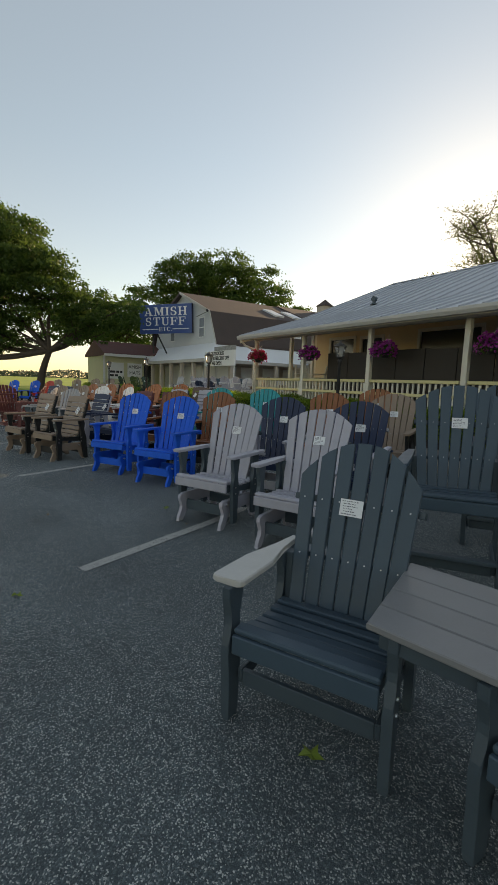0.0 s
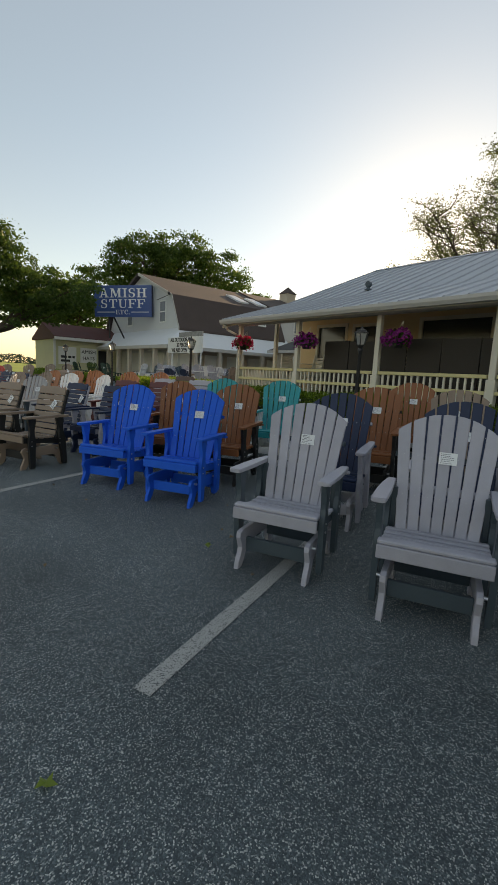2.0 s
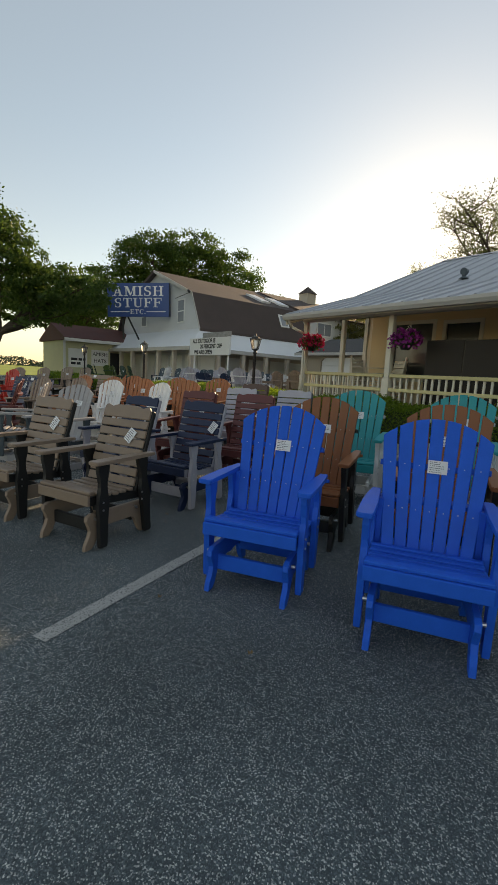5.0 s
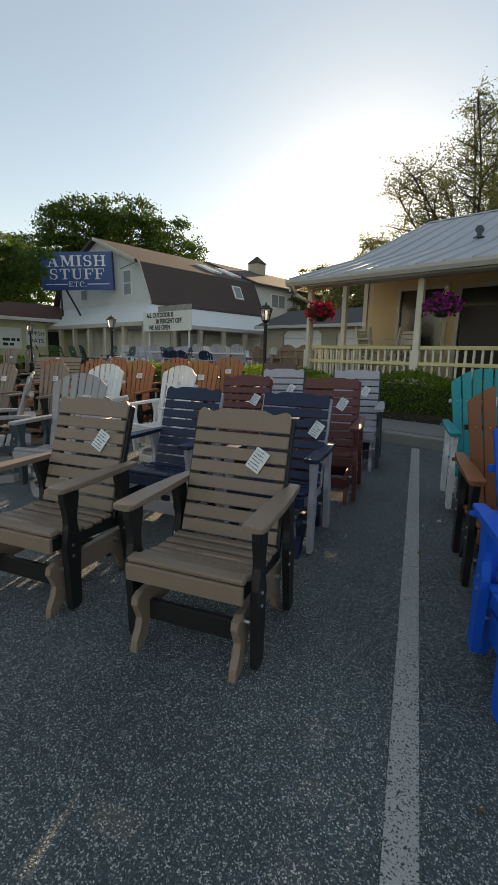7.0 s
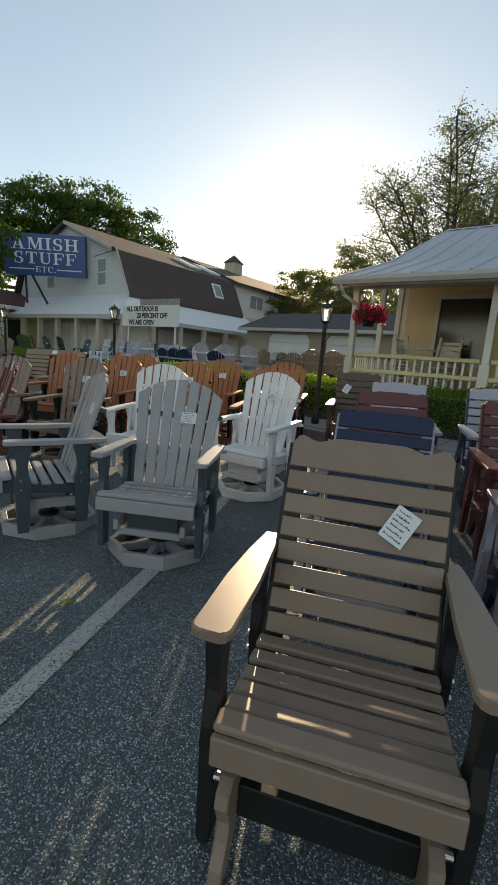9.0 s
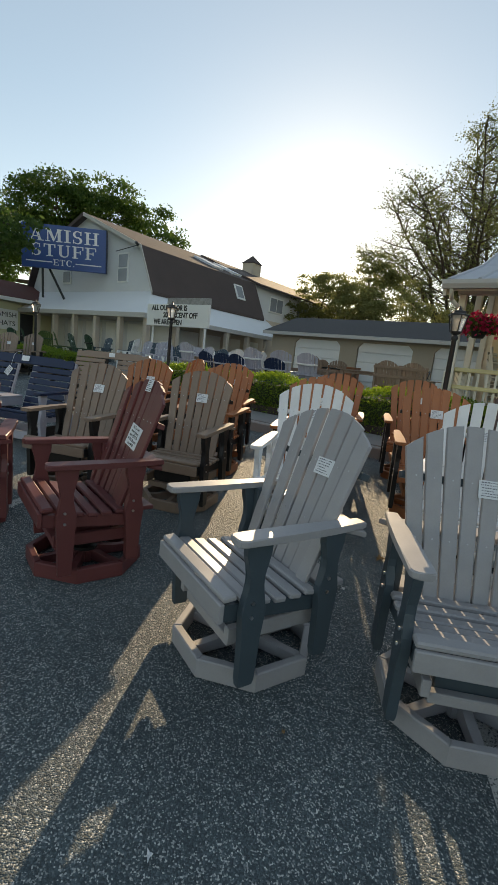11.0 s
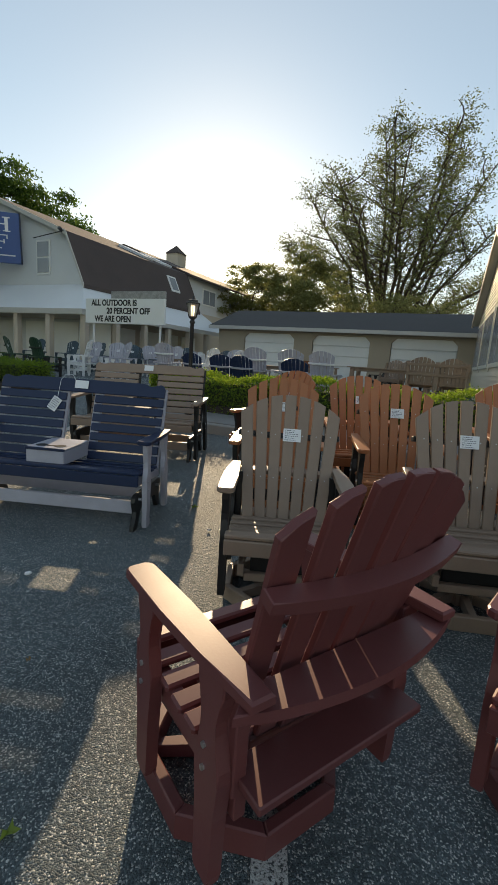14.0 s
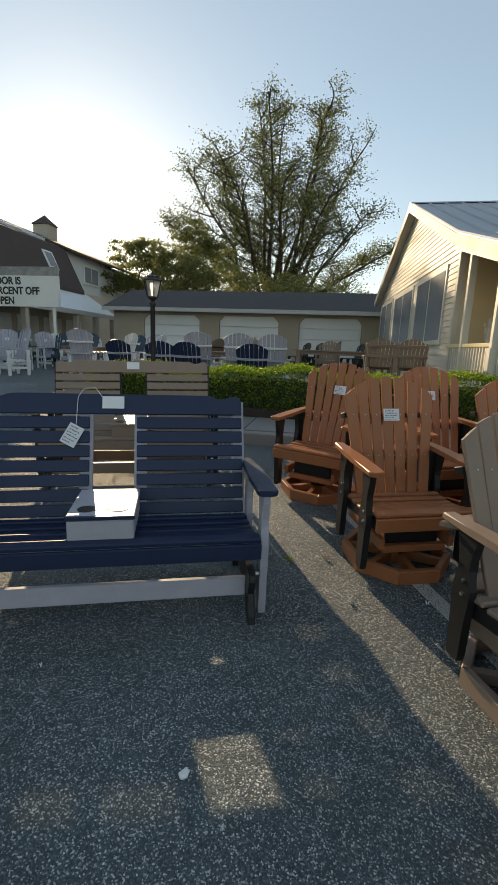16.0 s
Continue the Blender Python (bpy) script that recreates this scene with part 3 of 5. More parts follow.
# ---- the barn ----
def barn():
    root = thing("barn", GRID, "white gambrel barn shop with a dark brown shingle roof", "building")
    rx, yf, yb = -35.9, 17.7, 28.0
    prof = [(-43.0, 4.5), (-41.7, 7.0), (rx, 9.25), (-30.1, 7.0), (-28.9, 4.5)]
    gz = 0.3
    part("gable_wall", prismm([(-42.5, gz), *[(x + (0.2 if x < rx else -0.2 if x > rx else 0), z - 0.1) for x, z in prof], (-29.3, gz)], "y", yf, yf + 0.25), STUCCO, root)
    part("side_wall", boxm(-29.55, -29.3, yf + 0.25, 44, gz, 4.5), BARNPOST, root)
    part("side_wall", boxm(-42.5, -42.3, yf + 0.25, 44, gz, 4.5), STUCCO, root)
    part("back_wall", boxm(-42.3, -29.55, 43.8, 44, gz, 7.0), STUCCO, root)
    inner = [(x, z - 0.18) for x, z in reversed(prof)]
    part("roof", prismm(prof + inner, "y", yf - 0.35, yb), BROWNROOF, root)
    for (x0, z0), (x1, z1) in zip(prof, prof[1:]):
        part("rake_board", prismm([(x0, z0 + 0.02), (x1, z1 + 0.02), (x1, z1 - 0.2), (x0, z0 - 0.2)], "y", yf - 0.4, yf - 0.35), BROWNROOF if x0 < rx else FASCIA, root)
    # longer rear wing with a low roof and upper windows
    part("wing_wall", boxm(-30.4, -30.2, yb, 44, 4.4, 7.0), STUCCO, root)
    part("wing_roof", prismm([(-42.3, 7.0), (rx, 9.35), (-29.6, 7.0), (-29.6, 6.85), (rx, 9.15), (-42.3, 6.85)], "y", yb, 44.5), BROWNROOF, root)
    for y in (30.2, 34.2, 38.2):
        w = part("window", boxm(-30.2, -30.12, y, y + 1.9, 5.3, 6.5, bevel=0.01), WHITEP, root)
        for s in (0, 1):
            part("pane", boxm(-30.14, -30.1, y + 0.1 + s * 0.9, y + 0.9 + s * 0.9, 5.4, 6.4), PANE, w)
    # tall sash windows in the gable
    for x0 in (-32.55, -38.6):
        w = part("window", boxm(x0, x0 + 1.0, yf - 0.06, yf, 5.05, 6.75, bevel=0.01), WHITEP, root)
        for s in (0, 1):
            part("pane", boxm(x0 + 0.1, x0 + 0.9, yf - 0.08, yf - 0.04, 5.15 + s * 0.78, 5.85 + s * 0.8), PANE, w)
    # skylight in the steep slope
    t = 0.42
    sx, sz = -30.1 + 1.2 * t, 7.0 - 2.5 * t
    b2 = boxm(-0.06, 0.06, 25.2, 26.1, -0.55, 0.55, bevel=0.01)
    w = part("skylight", b2, WHITEP, root)
    w.matrix_basis = Matrix.Translation((sx, 0, sz)) @ Matrix.Rotation(radians(-25.6), 4, "Y")
    part("pane", boxm(0.05, 0.075, 25.32, 25.98, -0.43, 0.43), PANE, w)
    for y in (24.5, 26.6):
        w = part("roof_skylight", boxm(-1.1, 1.1, y, y + 1.0, -0.05, 0.1), WHITETIN, root)
        w.matrix_basis = Matrix.Translation((-32.2, 0, 7.85)) @ Matrix.Rotation(radians(21.2), 4, "Y")
    # chimney with a peaked cap
    b2 = boxm(-36.1, -34.9, 33.6, 34.8, 8.4, 10.0)
    b3 = bmesh.new()
    tip = b3.verts.new((-35.5, 34.2, 10.75))
    sq = [b3.verts.new(p) for p in ((-36.2, 33.5, 10.0), (-34.8, 33.5, 10.0), (-34.8, 34.9, 10.0), (-36.2, 34.9, 10.0))]
    b3.faces.new(sq)
    for i in range(4):
        b3.faces.new((sq[i], sq[(i + 1) % 4], tip))
    cup = part("cupola", b2, BARNPOST, root)
    part("cap", b3, BROWNROOF, cup)
    # porch roof round the front and the side
    bm = bmesh.new()
    hi, lo = 4.55, 3.08
    pts = [(-42.5, yf, hi), (-29.3, yf, hi), (-29.3, 28.5, hi), (-27.0, 28.5, lo), (-27.0, 15.4, lo), (-42.8, 15.4, lo)]
    v = [bm.verts.new(p) for p in pts]
    w_ = [bm.verts.new((p[0], p[1], p[2] - 0.16)) for p in pts]
    bm.faces.new((v[0], v[1], v[4], v[5]))
    bm.faces.new((v[1], v[2], v[3], v[4]))
    bm.faces.new((w_[0], w_[1], w_[4], w_[5]))
    bm.faces.new((w_[1], w_[2], w_[3], w_[4]))
    for i, j in ((2, 3), (3, 4), (4, 5), (5, 0)):
        bm.faces.new((v[i], v[j], w_[j], w_[i]))
    part("porch_roof", bm, WHITETIN, root)
    part("porch_fascia", boxm(-42.8, -26.95, 15.33, 15.41, 2.86, 3.1), FASCIA, root)
    part("porch_fascia", boxm(-27.03, -26.95, 15.41, 28.5, 2.86, 3.1), FASCIA, root)
    part("porch_soffit", boxm(-42.7, -27.05, 15.45, yf, 2.85, 2.9), BARNPOST, root)
    for i in range(8):
        x = -42.3 + i * 2.17
        part("porch_post", boxm(x - 0.14, x + 0.14, 15.5, 15.78, 0.2, 2.86, bevel=0.02), BARNPOST, root)
    for i in range(1, 7):
        y = 15.6 + i * 2.1
        part("porch_post", boxm(-27.3, -27.02, y - 0.14, y + 0.14, 0.2, 2.86, bevel=0.02), BARNPOST, root)
    for i in range(7):
        x = -41.2 + i * 2.15
        part("front_panel", boxm(x - 0.85, x + 0.85, yf - 0.05, yf, 0.6, 2.7, bevel=0.01), WHITEP, root)
    for i in range(5):
        y = 18.6 + i * 2.15
        part("side_panel", boxm(-29.3, -29.24, y - 0.85, y + 0.85, 0.6, 2.7, bevel=0.01), WHITEP, root)
    # service cable bracket
    b2 = bmesh.new()
    rod(b2, (-32.3, yf - 0.42, 6.75), (-30.2, yf - 0.42, 6.98), 0.025)
    rod(b2, (-30.35, yf - 0.3, 6.95), (-30.35, yf - 0.55, 7.1), 0.09)
    part("cable_bracket", b2, IRON, root)


barn()


def lettering(name, text, size, m, material, parent, depth=0.012, spread=1.0, align="CENTER", weight=0.0):
    cu = bpy.data.curves.new(name, "FONT")
    cu.body, cu.size, cu.extrude, cu.align_x, cu.align_y = text, size, depth, align, "CENTER"
    cu.space_character = spread
    cu.offset = size * weight
    tmp = bpy.data.objects.new(name, cu)
    scene.collection.objects.link(tmp)
    dg = bpy.context.evaluated_depsgraph_get()
    me = bpy.data.meshes.new_from_object(tmp.evaluated_get(dg))
    bpy.data.objects.remove(tmp)
    me.materials.clear()
    me.materials.append(material)
    ob = new(name, me)
    ob.parent = parent
    ob.matrix_basis = m
    return ob


def ring(cx, cy, rx, ry, cx2, cy2, rx2, ry2, a0, a1, n=14):
    """Quads between two ellipses, from angle a0 to a1 in degrees."""
    out = []
    for i in range(n):
        t0, t1 = radians(a0 + (a1 - a0) * i / n), radians(a0 + (a1 - a0) * (i + 1) / n)
        out.append([(cx + rx * math.cos(t0), cy + ry * math.sin(t0)), (cx + rx * math.cos(t1), cy + ry * math.sin(t1)), (cx2 + rx2 * math.cos(t1), cy2 + ry2 * math.sin(t1)), (cx2 + rx2 * math.cos(t0), cy2 + ry2 * math.sin(t0))])
    return out


def bars(*boxes):
    return [[(x0, z0), (x1, z0), (x1, z1), (x0, z1)] for x0, x1, z0, z1 in boxes]


# Roman capitals of unit height, with heavy and light strokes and slab serifs: width, pieces
ROMAN = {
    "I": (0.40, bars((0.12, 0.28, 0.07, 0.93), (0, 0.40, 0, 0.07), (0, 0.40, 0.93, 1))),
    "H": (0.86, bars((0.10, 0.26, 0.07, 0.93), (0.60, 0.76, 0.07, 0.93), (0, 0.36, 0, 0.07), (0, 0.36, 0.93, 1), (0.50, 0.86, 0, 0.07), (0.50, 0.86, 0.93, 1), (0.26, 0.60, 0.47, 0.54))),
    "A": (0.90, [[(0.13, 0.06), (0.21, 0.06), (0.44, 0.88), (0.39, 1)], [(0.58, 0.06), (0.77, 0.06), (0.51, 1), (0.39, 1)]] + bars((0.24, 0.60, 0.29, 0.36), (0, 0.33, 0, 0.06), (0.50, 0.90, 0, 0.06))),
    "M": (1.02, [[(0.10, 1), (0.31, 1), (0.57, 0.16), (0.48, 0)], [(0.48, 0), (0.57, 0.16), (0.79, 0.93), (0.72, 0.93)]] + bars((0.11, 0.18, 0.07, 0.93), (0.74, 0.91, 0.07, 0.93), (0, 0.30, 0, 0.07), (0.64, 1.02, 0, 0.07), (0, 0.10, 0.93, 1), (0.70, 1.02, 0.93, 1))),
    "T": (0.80, bars((0.32, 0.48, 0.07, 0.93), (0.04, 0.76, 0.93, 1), (0.04, 0.10, 0.72, 0.93), (0.70, 0.76, 0.72, 0.93), (0.20, 0.60, 0, 0.07))),
    "U": (0.82, ring(0.395, 0.28, 0.295, 0.30, 0.44, 0.28, 0.18, 0.20, 180, 360) + bars((0.10, 0.26, 0.28, 0.93), (0.62, 0.69, 0.28, 0.93), (0, 0.36, 0.93, 1), (0.52, 0.80, 0.93, 1))),
    "F": (0.72, bars((0.10, 0.26, 0.07, 0.93), (0, 0.70, 0.93, 1), (0.64, 0.70, 0.70, 0.93), (0.26, 0.48, 0.47, 0.54), (0.48, 0.54, 0.36, 0.65), (0, 0.38, 0, 0.07))),
    "E": (0.76, bars((0.10, 0.26, 0.07, 0.93), (0, 0.70, 0.93, 1), (0.64, 0.70, 0.70, 0.93), (0.26, 0.48, 0.47, 0.54), (0.48, 0.54, 0.36, 0.65), (0, 0.74, 0, 0.07), (0.68, 0.74, 0.07, 0.32))),
    "C": (0.84, ring(0.44, 0.5, 0.40, 0.52, 0.48, 0.5, 0.26, 0.45, 45, 315, 20) + bars((0.70, 0.76, 0.60, 0.98))),
    "S": (0.66, ring(0.32, 0.73, 0.27, 0.29, 0.33, 0.75, 0.14, 0.20, 40, 270) + ring(0.32, 0.27, 0.29, 0.29, 0.31, 0.25, 0.15, 0.20, 90, -140) + bars((0.50, 0.56, 0.68, 0.99), (0.06, 0.12, 0.01, 0.32))),
    ".": (0.26, bars((0.04, 0.20, 0, 0.16))),
}


def roman(text, height, wide, m, material, parent, depth=0.02):
    """A word in roman capitals, one mesh a letter, centred, and wide metres across."""
    total = sum(ROMAN[c][0] + 0.09 for c in text) - 0.09
    k, x = wide / total, -wide / 2
    for c in text:
        w, pieces = ROMAN[c]
        bm = bmesh.new()
        for p in pieces:
            prism(bm, [(x + k * q[0], height * (q[1] - 0.5)) for q in p], "y", -depth, 0)
        part("letter", bm, material, parent).matrix_basis = m
        x += k * (w + 0.09)


# the hanging blue sign, its face turned to the lot
SIGN_C, SIGN_W, SIGN_H = Vector((-8.6, 37.6, 6.68)), 4.85, 2.45
UP = Matrix.Rotation(radians(90), 4, "X")


def shop_sign():
    root = thing("shop_sign", Matrix.Translation(SIGN_C) @ pose(0, 0, 0, 0, -2, -9.5), "large blue signboard with white lettering on two steel legs", "sign")
    board = part("board", boxm(-SIGN_W / 2, SIGN_W / 2, -0.12, 0.12, -SIGN_H / 2, SIGN_H / 2, bevel=0.02), SIGNBLUE, root)
    part("edge", boxm(SIGN_W / 2, SIGN_W / 2 + 0.04, -0.14, 0.14, -SIGN_H / 2, SIGN_H / 2), NAVY, root)
    for t, s, w, z in (("AMISH", 0.70, 4.0, 0.64), ("STUFF", 0.68, 3.75, -0.20), ("ETC.", 0.34, 1.22, -0.86)):
        roman(t, s, w, Matrix.Translation((0, -0.121, z)), LETTER, board)
    for s in (-1, 1):
        part("bar", boxm(s * 1.42 - 0.75, s * 1.42 + 0.75, -0.135, -0.12, -0.89, -0.83), LETTER, board)
    for x, q in ((-1.35, 0.0), (-1.0, 0.9)):
        b2 = bmesh.new()
        rod(b2, (x + q, 0.25, -2.9), (x, 0.25, -1.1), 0.07)
        part("leg", b2, IRON, root)


shop_sign()


def banner():
    root = thing("sale_banner", GRID, "white letter board with black movable letters under a grey top panel", "sign")
    x0, x1, y = -26.6, -22.5, 15.25
    part("letter_board", boxm(x0, x1, y - 0.06, y + 0.06, 2.5, 3.5, bevel=0.01), WHITEP, root)
    part("top_panel", boxm(x0 + 1.4, x1, y - 0.06, y + 0.06, 3.5, 3.78, bevel=0.01), PEELED, root, "weathered peeling grey top panel")
    for t, z, x in (("ALL OUTDOOR IS", 3.32, -25.05), ("20 PERCENT OFF", 3.0, -24.3), ("WE ARE OPEN", 2.68, -25.1)):
        lettering("lettering", t, 0.33, Matrix.Translation((x, y - 0.065, z)) @ UP @ Matrix.Diagonal((0.9, 1, 1, 1)), LETTERK, root, 0.004, weight=0.035)
    for x in (x0 + 0.3, x1 - 0.3):
        part("pole", rod(bmesh.new(), (x, y + 0.12, 0.25), (x, y + 0.12, 3.4), 0.05), WHITEP, root)


banner()


def yellow_shed():
    root = thing("yellow_shop", GRID, "small pale yellow shop building with a dark red roof", "building")
    x, y0, y1 = -40.0, 11.7, 18.4
    part("wall", boxm(x - 6, x, y0, y1, 0, 3.75), YELLOWW, root)
    part("roof", prismm([(x + 0.7, 3.7), (x - 3, 5.0), (x - 6.7, 3.7), (x - 6.7, 3.5), (x + 0.7, 3.5)], "y", y0 - 0.15, y1 + 0.4), REDROOF, root)
    part("fascia", boxm(x + 0.66, x + 0.74, y0 - 0.15, y1 + 0.4, 3.42, 3.66), WHITEP, root)
    part("corner_trim", boxm(x - 0.05, x + 0.04, y0 - 0.04, y0 + 0.14, 0.3, 3.5), WHITEP, root)
    part("door", boxm(x - 0.02, x + 0.05, 15.5, 16.35, 0.3, 2.75, bevel=0.01), IRON, root)
    TURNED = Matrix.Rotation(radians(90), 4, "Z") @ UP
    for ya, yb, za, zb, lines in ((12.05, 13.55, 1.4, 2.9, ()), (13.9, 15.33, 1.6, 2.9, ("AMISH", "HATS"))):
        sg = part("signboard", boxm(x + 0.01, x + 0.06, ya, yb, za, zb, bevel=0.01), WHITEP, root)
        if not lines:
            for zc, ws in ((2.05, (0.5, 0.28, 0.2)), (1.72, (0.36, 0.3))):
                yy = ya + 0.2
                for w_ in ws:
                    part("writing", boxm(x + 0.06, x + 0.068, yy, yy + w_, zc - 0.1, zc + 0.1), LETTERK, sg)
                    yy += w_ + 0.09
        for k, t in enumerate(lines):
            lettering("lettering", t, 0.44, Matrix.Translation((x + 0.07, (ya + yb) / 2, (za + zb) / 2 + 0.3 - 0.55 * k)) @ TURNED, LETTERK, sg, 0.006)


yellow_shed()


def garage():
    root = thing("garage_row", GRID, "long tan garage with white roll-up doors and a dark shingle roof", "building")
    x0, x1, y = -24.4, -6.0, 22.9
    doors = [(-22.8, -19.9), (-18.9, -16.0), (-15.0, -12.1), (-11.1, -8.2)]
    cur = x0
    cut = 0.25
    for d0, d1 in doors:
        part("front_wall", boxm(cur, d0, y, y + 0.25, 0.2, 3.15), TANWALL, root)
        part("lintel", prismm( [(d0, 3.15), (d0, 2.9 - cut), (d0 + cut, 2.9), (d1 - cut, 2.9), (d1, 2.9 - cut), (d1, 3.15)], "y", y, y + 0.25), TANWALL, root)
        cur = d1
    part("front_wall", boxm(cur, x1, y, y + 0.25, 0.2, 3.15), TANWALL, root)
    part("wall", boxm(x0, x0 + 0.25, y + 0.25, 29, 0.2, 3.15), TANWALL, root)
    part("wall", boxm(x0 + 0.25, x1, 28.75, 29, 0.2, 3.15), TANWALL, root)
    part("roof", prismm([(y - 0.45, 3.2), (26.0, 4.42), (29.4, 3.2), (29.4, 3.05), (26.0, 4.25), (y - 0.45, 3.05)], "x", x0 - 0.4, x1 + 0.3), DARKROOF, root)
    part("fascia", boxm(x0 - 0.4, x1 + 0.3, y - 0.5, y - 0.45, 3.02, 3.2), FASCIA, root)
    for d0, d1 in doors:
        d = part("garage_door", boxm(d0, d1, y + 0.2, y + 0.24, 0.3, 2.95), WHITEP, root)
        for k in range(5):
            part("panel", boxm(d0 + 0.01, d1 - 0.01, y + 0.12, y + 0.2, 0.42 + k * 0.5, 0.9 + k * 0.5, bevel=0.012), WHITEP, d)


garage()


# ---- yard lamps ----
def yard_lamp(m):
    root = thing("yard_lamp", m, "black iron post lamp with a glazed lantern beside the sidewalk", "street lamp", "yard lamps")
    b2 = bmesh.new()
    lathe(b2, [(0.065, 0), (0.065, 0.18), (0.045, 0.22), (0.034, 0.3), (0.032, 1.55), (0.05, 1.58), (0.03, 1.62)], 12)
    part("post", b2, IRON, root, smooth=True)
    lant = part("lantern", lathe(bmesh.new(), [(0.03, 1.62), (0.07, 1.65), (0.075, 1.67), (0.02, 1.68)], 6), IRON, root)
    for i in range(6):
        a0 = math.pi / 3 * i
        part("bar", rod(bmesh.new(), (0.07 * math.cos(a0), 0.07 * math.sin(a0), 1.66), (0.12 * math.cos(a0), 0.12 * math.sin(a0), 1.87), 0.008, seg=5), IRON, lant)
    part("glass", lathe(bmesh.new(), [(0.062, 1.67), (0.11, 1.865)], 6), LAMPGLASS, lant)
    part("cap", lathe(bmesh.new(), [(0.135, 1.87), (0.135, 1.885), (0.09, 1.9), (0.085, 1.93), (0.03, 1.945), (0.02, 1.96), (0.008, 2.0)], 6), IRON, lant)
    return root


lamp0 = yard_lamp(GRID @ Matrix.Translation((-4.75, 7.05, KZ - 0.01)))
for x in (-10.4, -15.9, 0.8, -21.4):
    copy_thing(lamp0, GRID @ Matrix.Translation((x, 7.05, KZ - 0.01)))

# ---- chairs ----


def back_slats(root, color, z0, z1, y0, y1, wb, wt, n=7, crown=0.13, gap=0.10, th=0.022):
    """A fan of upright slats that leans back, with a rounded top line, on two rails."""
    lean = math.atan2(y1 - y0, z1 - z0)
    M = Matrix.Translation((0, y0, z0)) @ Matrix.Rotation(-lean, 4, "X")
    H = (z1 - z0) / math.cos(lean)
    top = lambda t: H - crown * abs(t) ** 2.2
    for i in range(n):
        b0, b1 = 2 * i / n - 1 + gap / n * 0.6, 2 * (i + 1) / n - 1 - gap / n * 0.6
        t0, t1 = 2 * i / n - 1 + gap / n * 1.4, 2 * (i + 1) / n - 1 - gap / n * 1.4
        pts = [(b0 * wb / 2, 0), (b1 * wb / 2, 0), (t1 * wt / 2, top(t1)), ((t0 + t1) / 2 * wt / 2, top((t0 + t1) / 2)), (t0 * wt / 2, top(t0))]
        ob = part("back_slat", prismm(pts, "y", 0, th, bevel=0.004), color, root)
        ob.matrix_basis = M
        ob.location.y -= 0.034 * (abs(i - (n - 1) / 2) / ((n - 1) / 2)) ** 2
    return M, H


def tag_on(root, M, x, z, w=0.11, h=0.08, turn=0.0, y=-0.009):
    t = part("price_tag", boxm(-w / 2, w / 2, -0.0015, 0.0015, -h / 2, h / 2), PAPER, root, "white paper price tag")
    t.matrix_basis = M @ Matrix.Translation((x, y, z)) @ Matrix.Rotation(turn, 4, "Y")
    rnd = random.Random(int(1000 * (x + z + turn)) + 7)
    b2 = bmesh.new()
    for k in range(6):
        zz = h * (0.38 - 0.15 * k) + rnd.uniform(-0.01, 0.01) * h
        x0 = -w * rnd.uniform(0.34, 0.43)
        stop = w * rnd.uniform(0.05, 0.4)
        while x0 < stop:
            d = rnd.uniform(0.02, 0.09) * w
            box(b2, x0, min(x0 + d, w * 0.43), -0.0028, -0.0014, zz - h * rnd.uniform(0.015, 0.035), zz + h * rnd.uniform(0.012, 0.035))
            x0 += d + rnd.uniform(0.02, 0.05) * w
    part("writing", b2, INK, t)["kind"] = "stuff"
    return t


def tag_words(root, M, x, z, lines, w, h, turn=0.0):
    """A paper notice with words that can be read."""
    t = part("price_tag", boxm(-w / 2, w / 2, -0.0015, 0.0015, -h / 2, h / 2), PAPER, root, "white paper price notice with handwriting")
    t.matrix_basis = M @ Matrix.Translation((x, -0.016, z)) @ Matrix.Rotation(turn, 4, "Y")
    for k, words in enumerate(lines):
        lettering("lettering", words, h * 0.19, Matrix.Translation((0, -0.002, h * (0.37 - 0.185 * k))) @ UP @ Matrix.Diagonal((0.82, 1, 1, 1)), LETTERK, t, 0.0003)
    return t


def arm_board(root, s, y0, y1, z, color, x=0.325, wide=0.052, thin=0.038, flare=0.0):
    L_ = y1 - y0
    c = 0.026
    right = [(x + thin * 0.7, y1), (x + thin * 1.05, y0 + 0.72 * L_), (x + wide * 0.97, y0 + 0.42 * L_), (x + wide, y0 + c), (x + wide - 0.3 * c, y0 + 0.3 * c), (x + wide - c, y0)]
    left = [(x - wide + c, y0 + 0.004), (x - wide + 0.3 * c, y0 + 0.3 * c), (x - wide, y0 + c), (x - wide * 0.95, y0 + 0.42 * L_), (x - thin, y0 + 0.72 * L_), (x - thin * 0.9, y1)]
    pts = [(s * (p[0] + flare * max(0, 1 - (p[1] - y0) / (0.9 * L_))), p[1]) for p in right + left]
    ob = part("armrest", prismm(pts, "z", z, z + 0.03, bevel=0.006), color, root)
    return ob


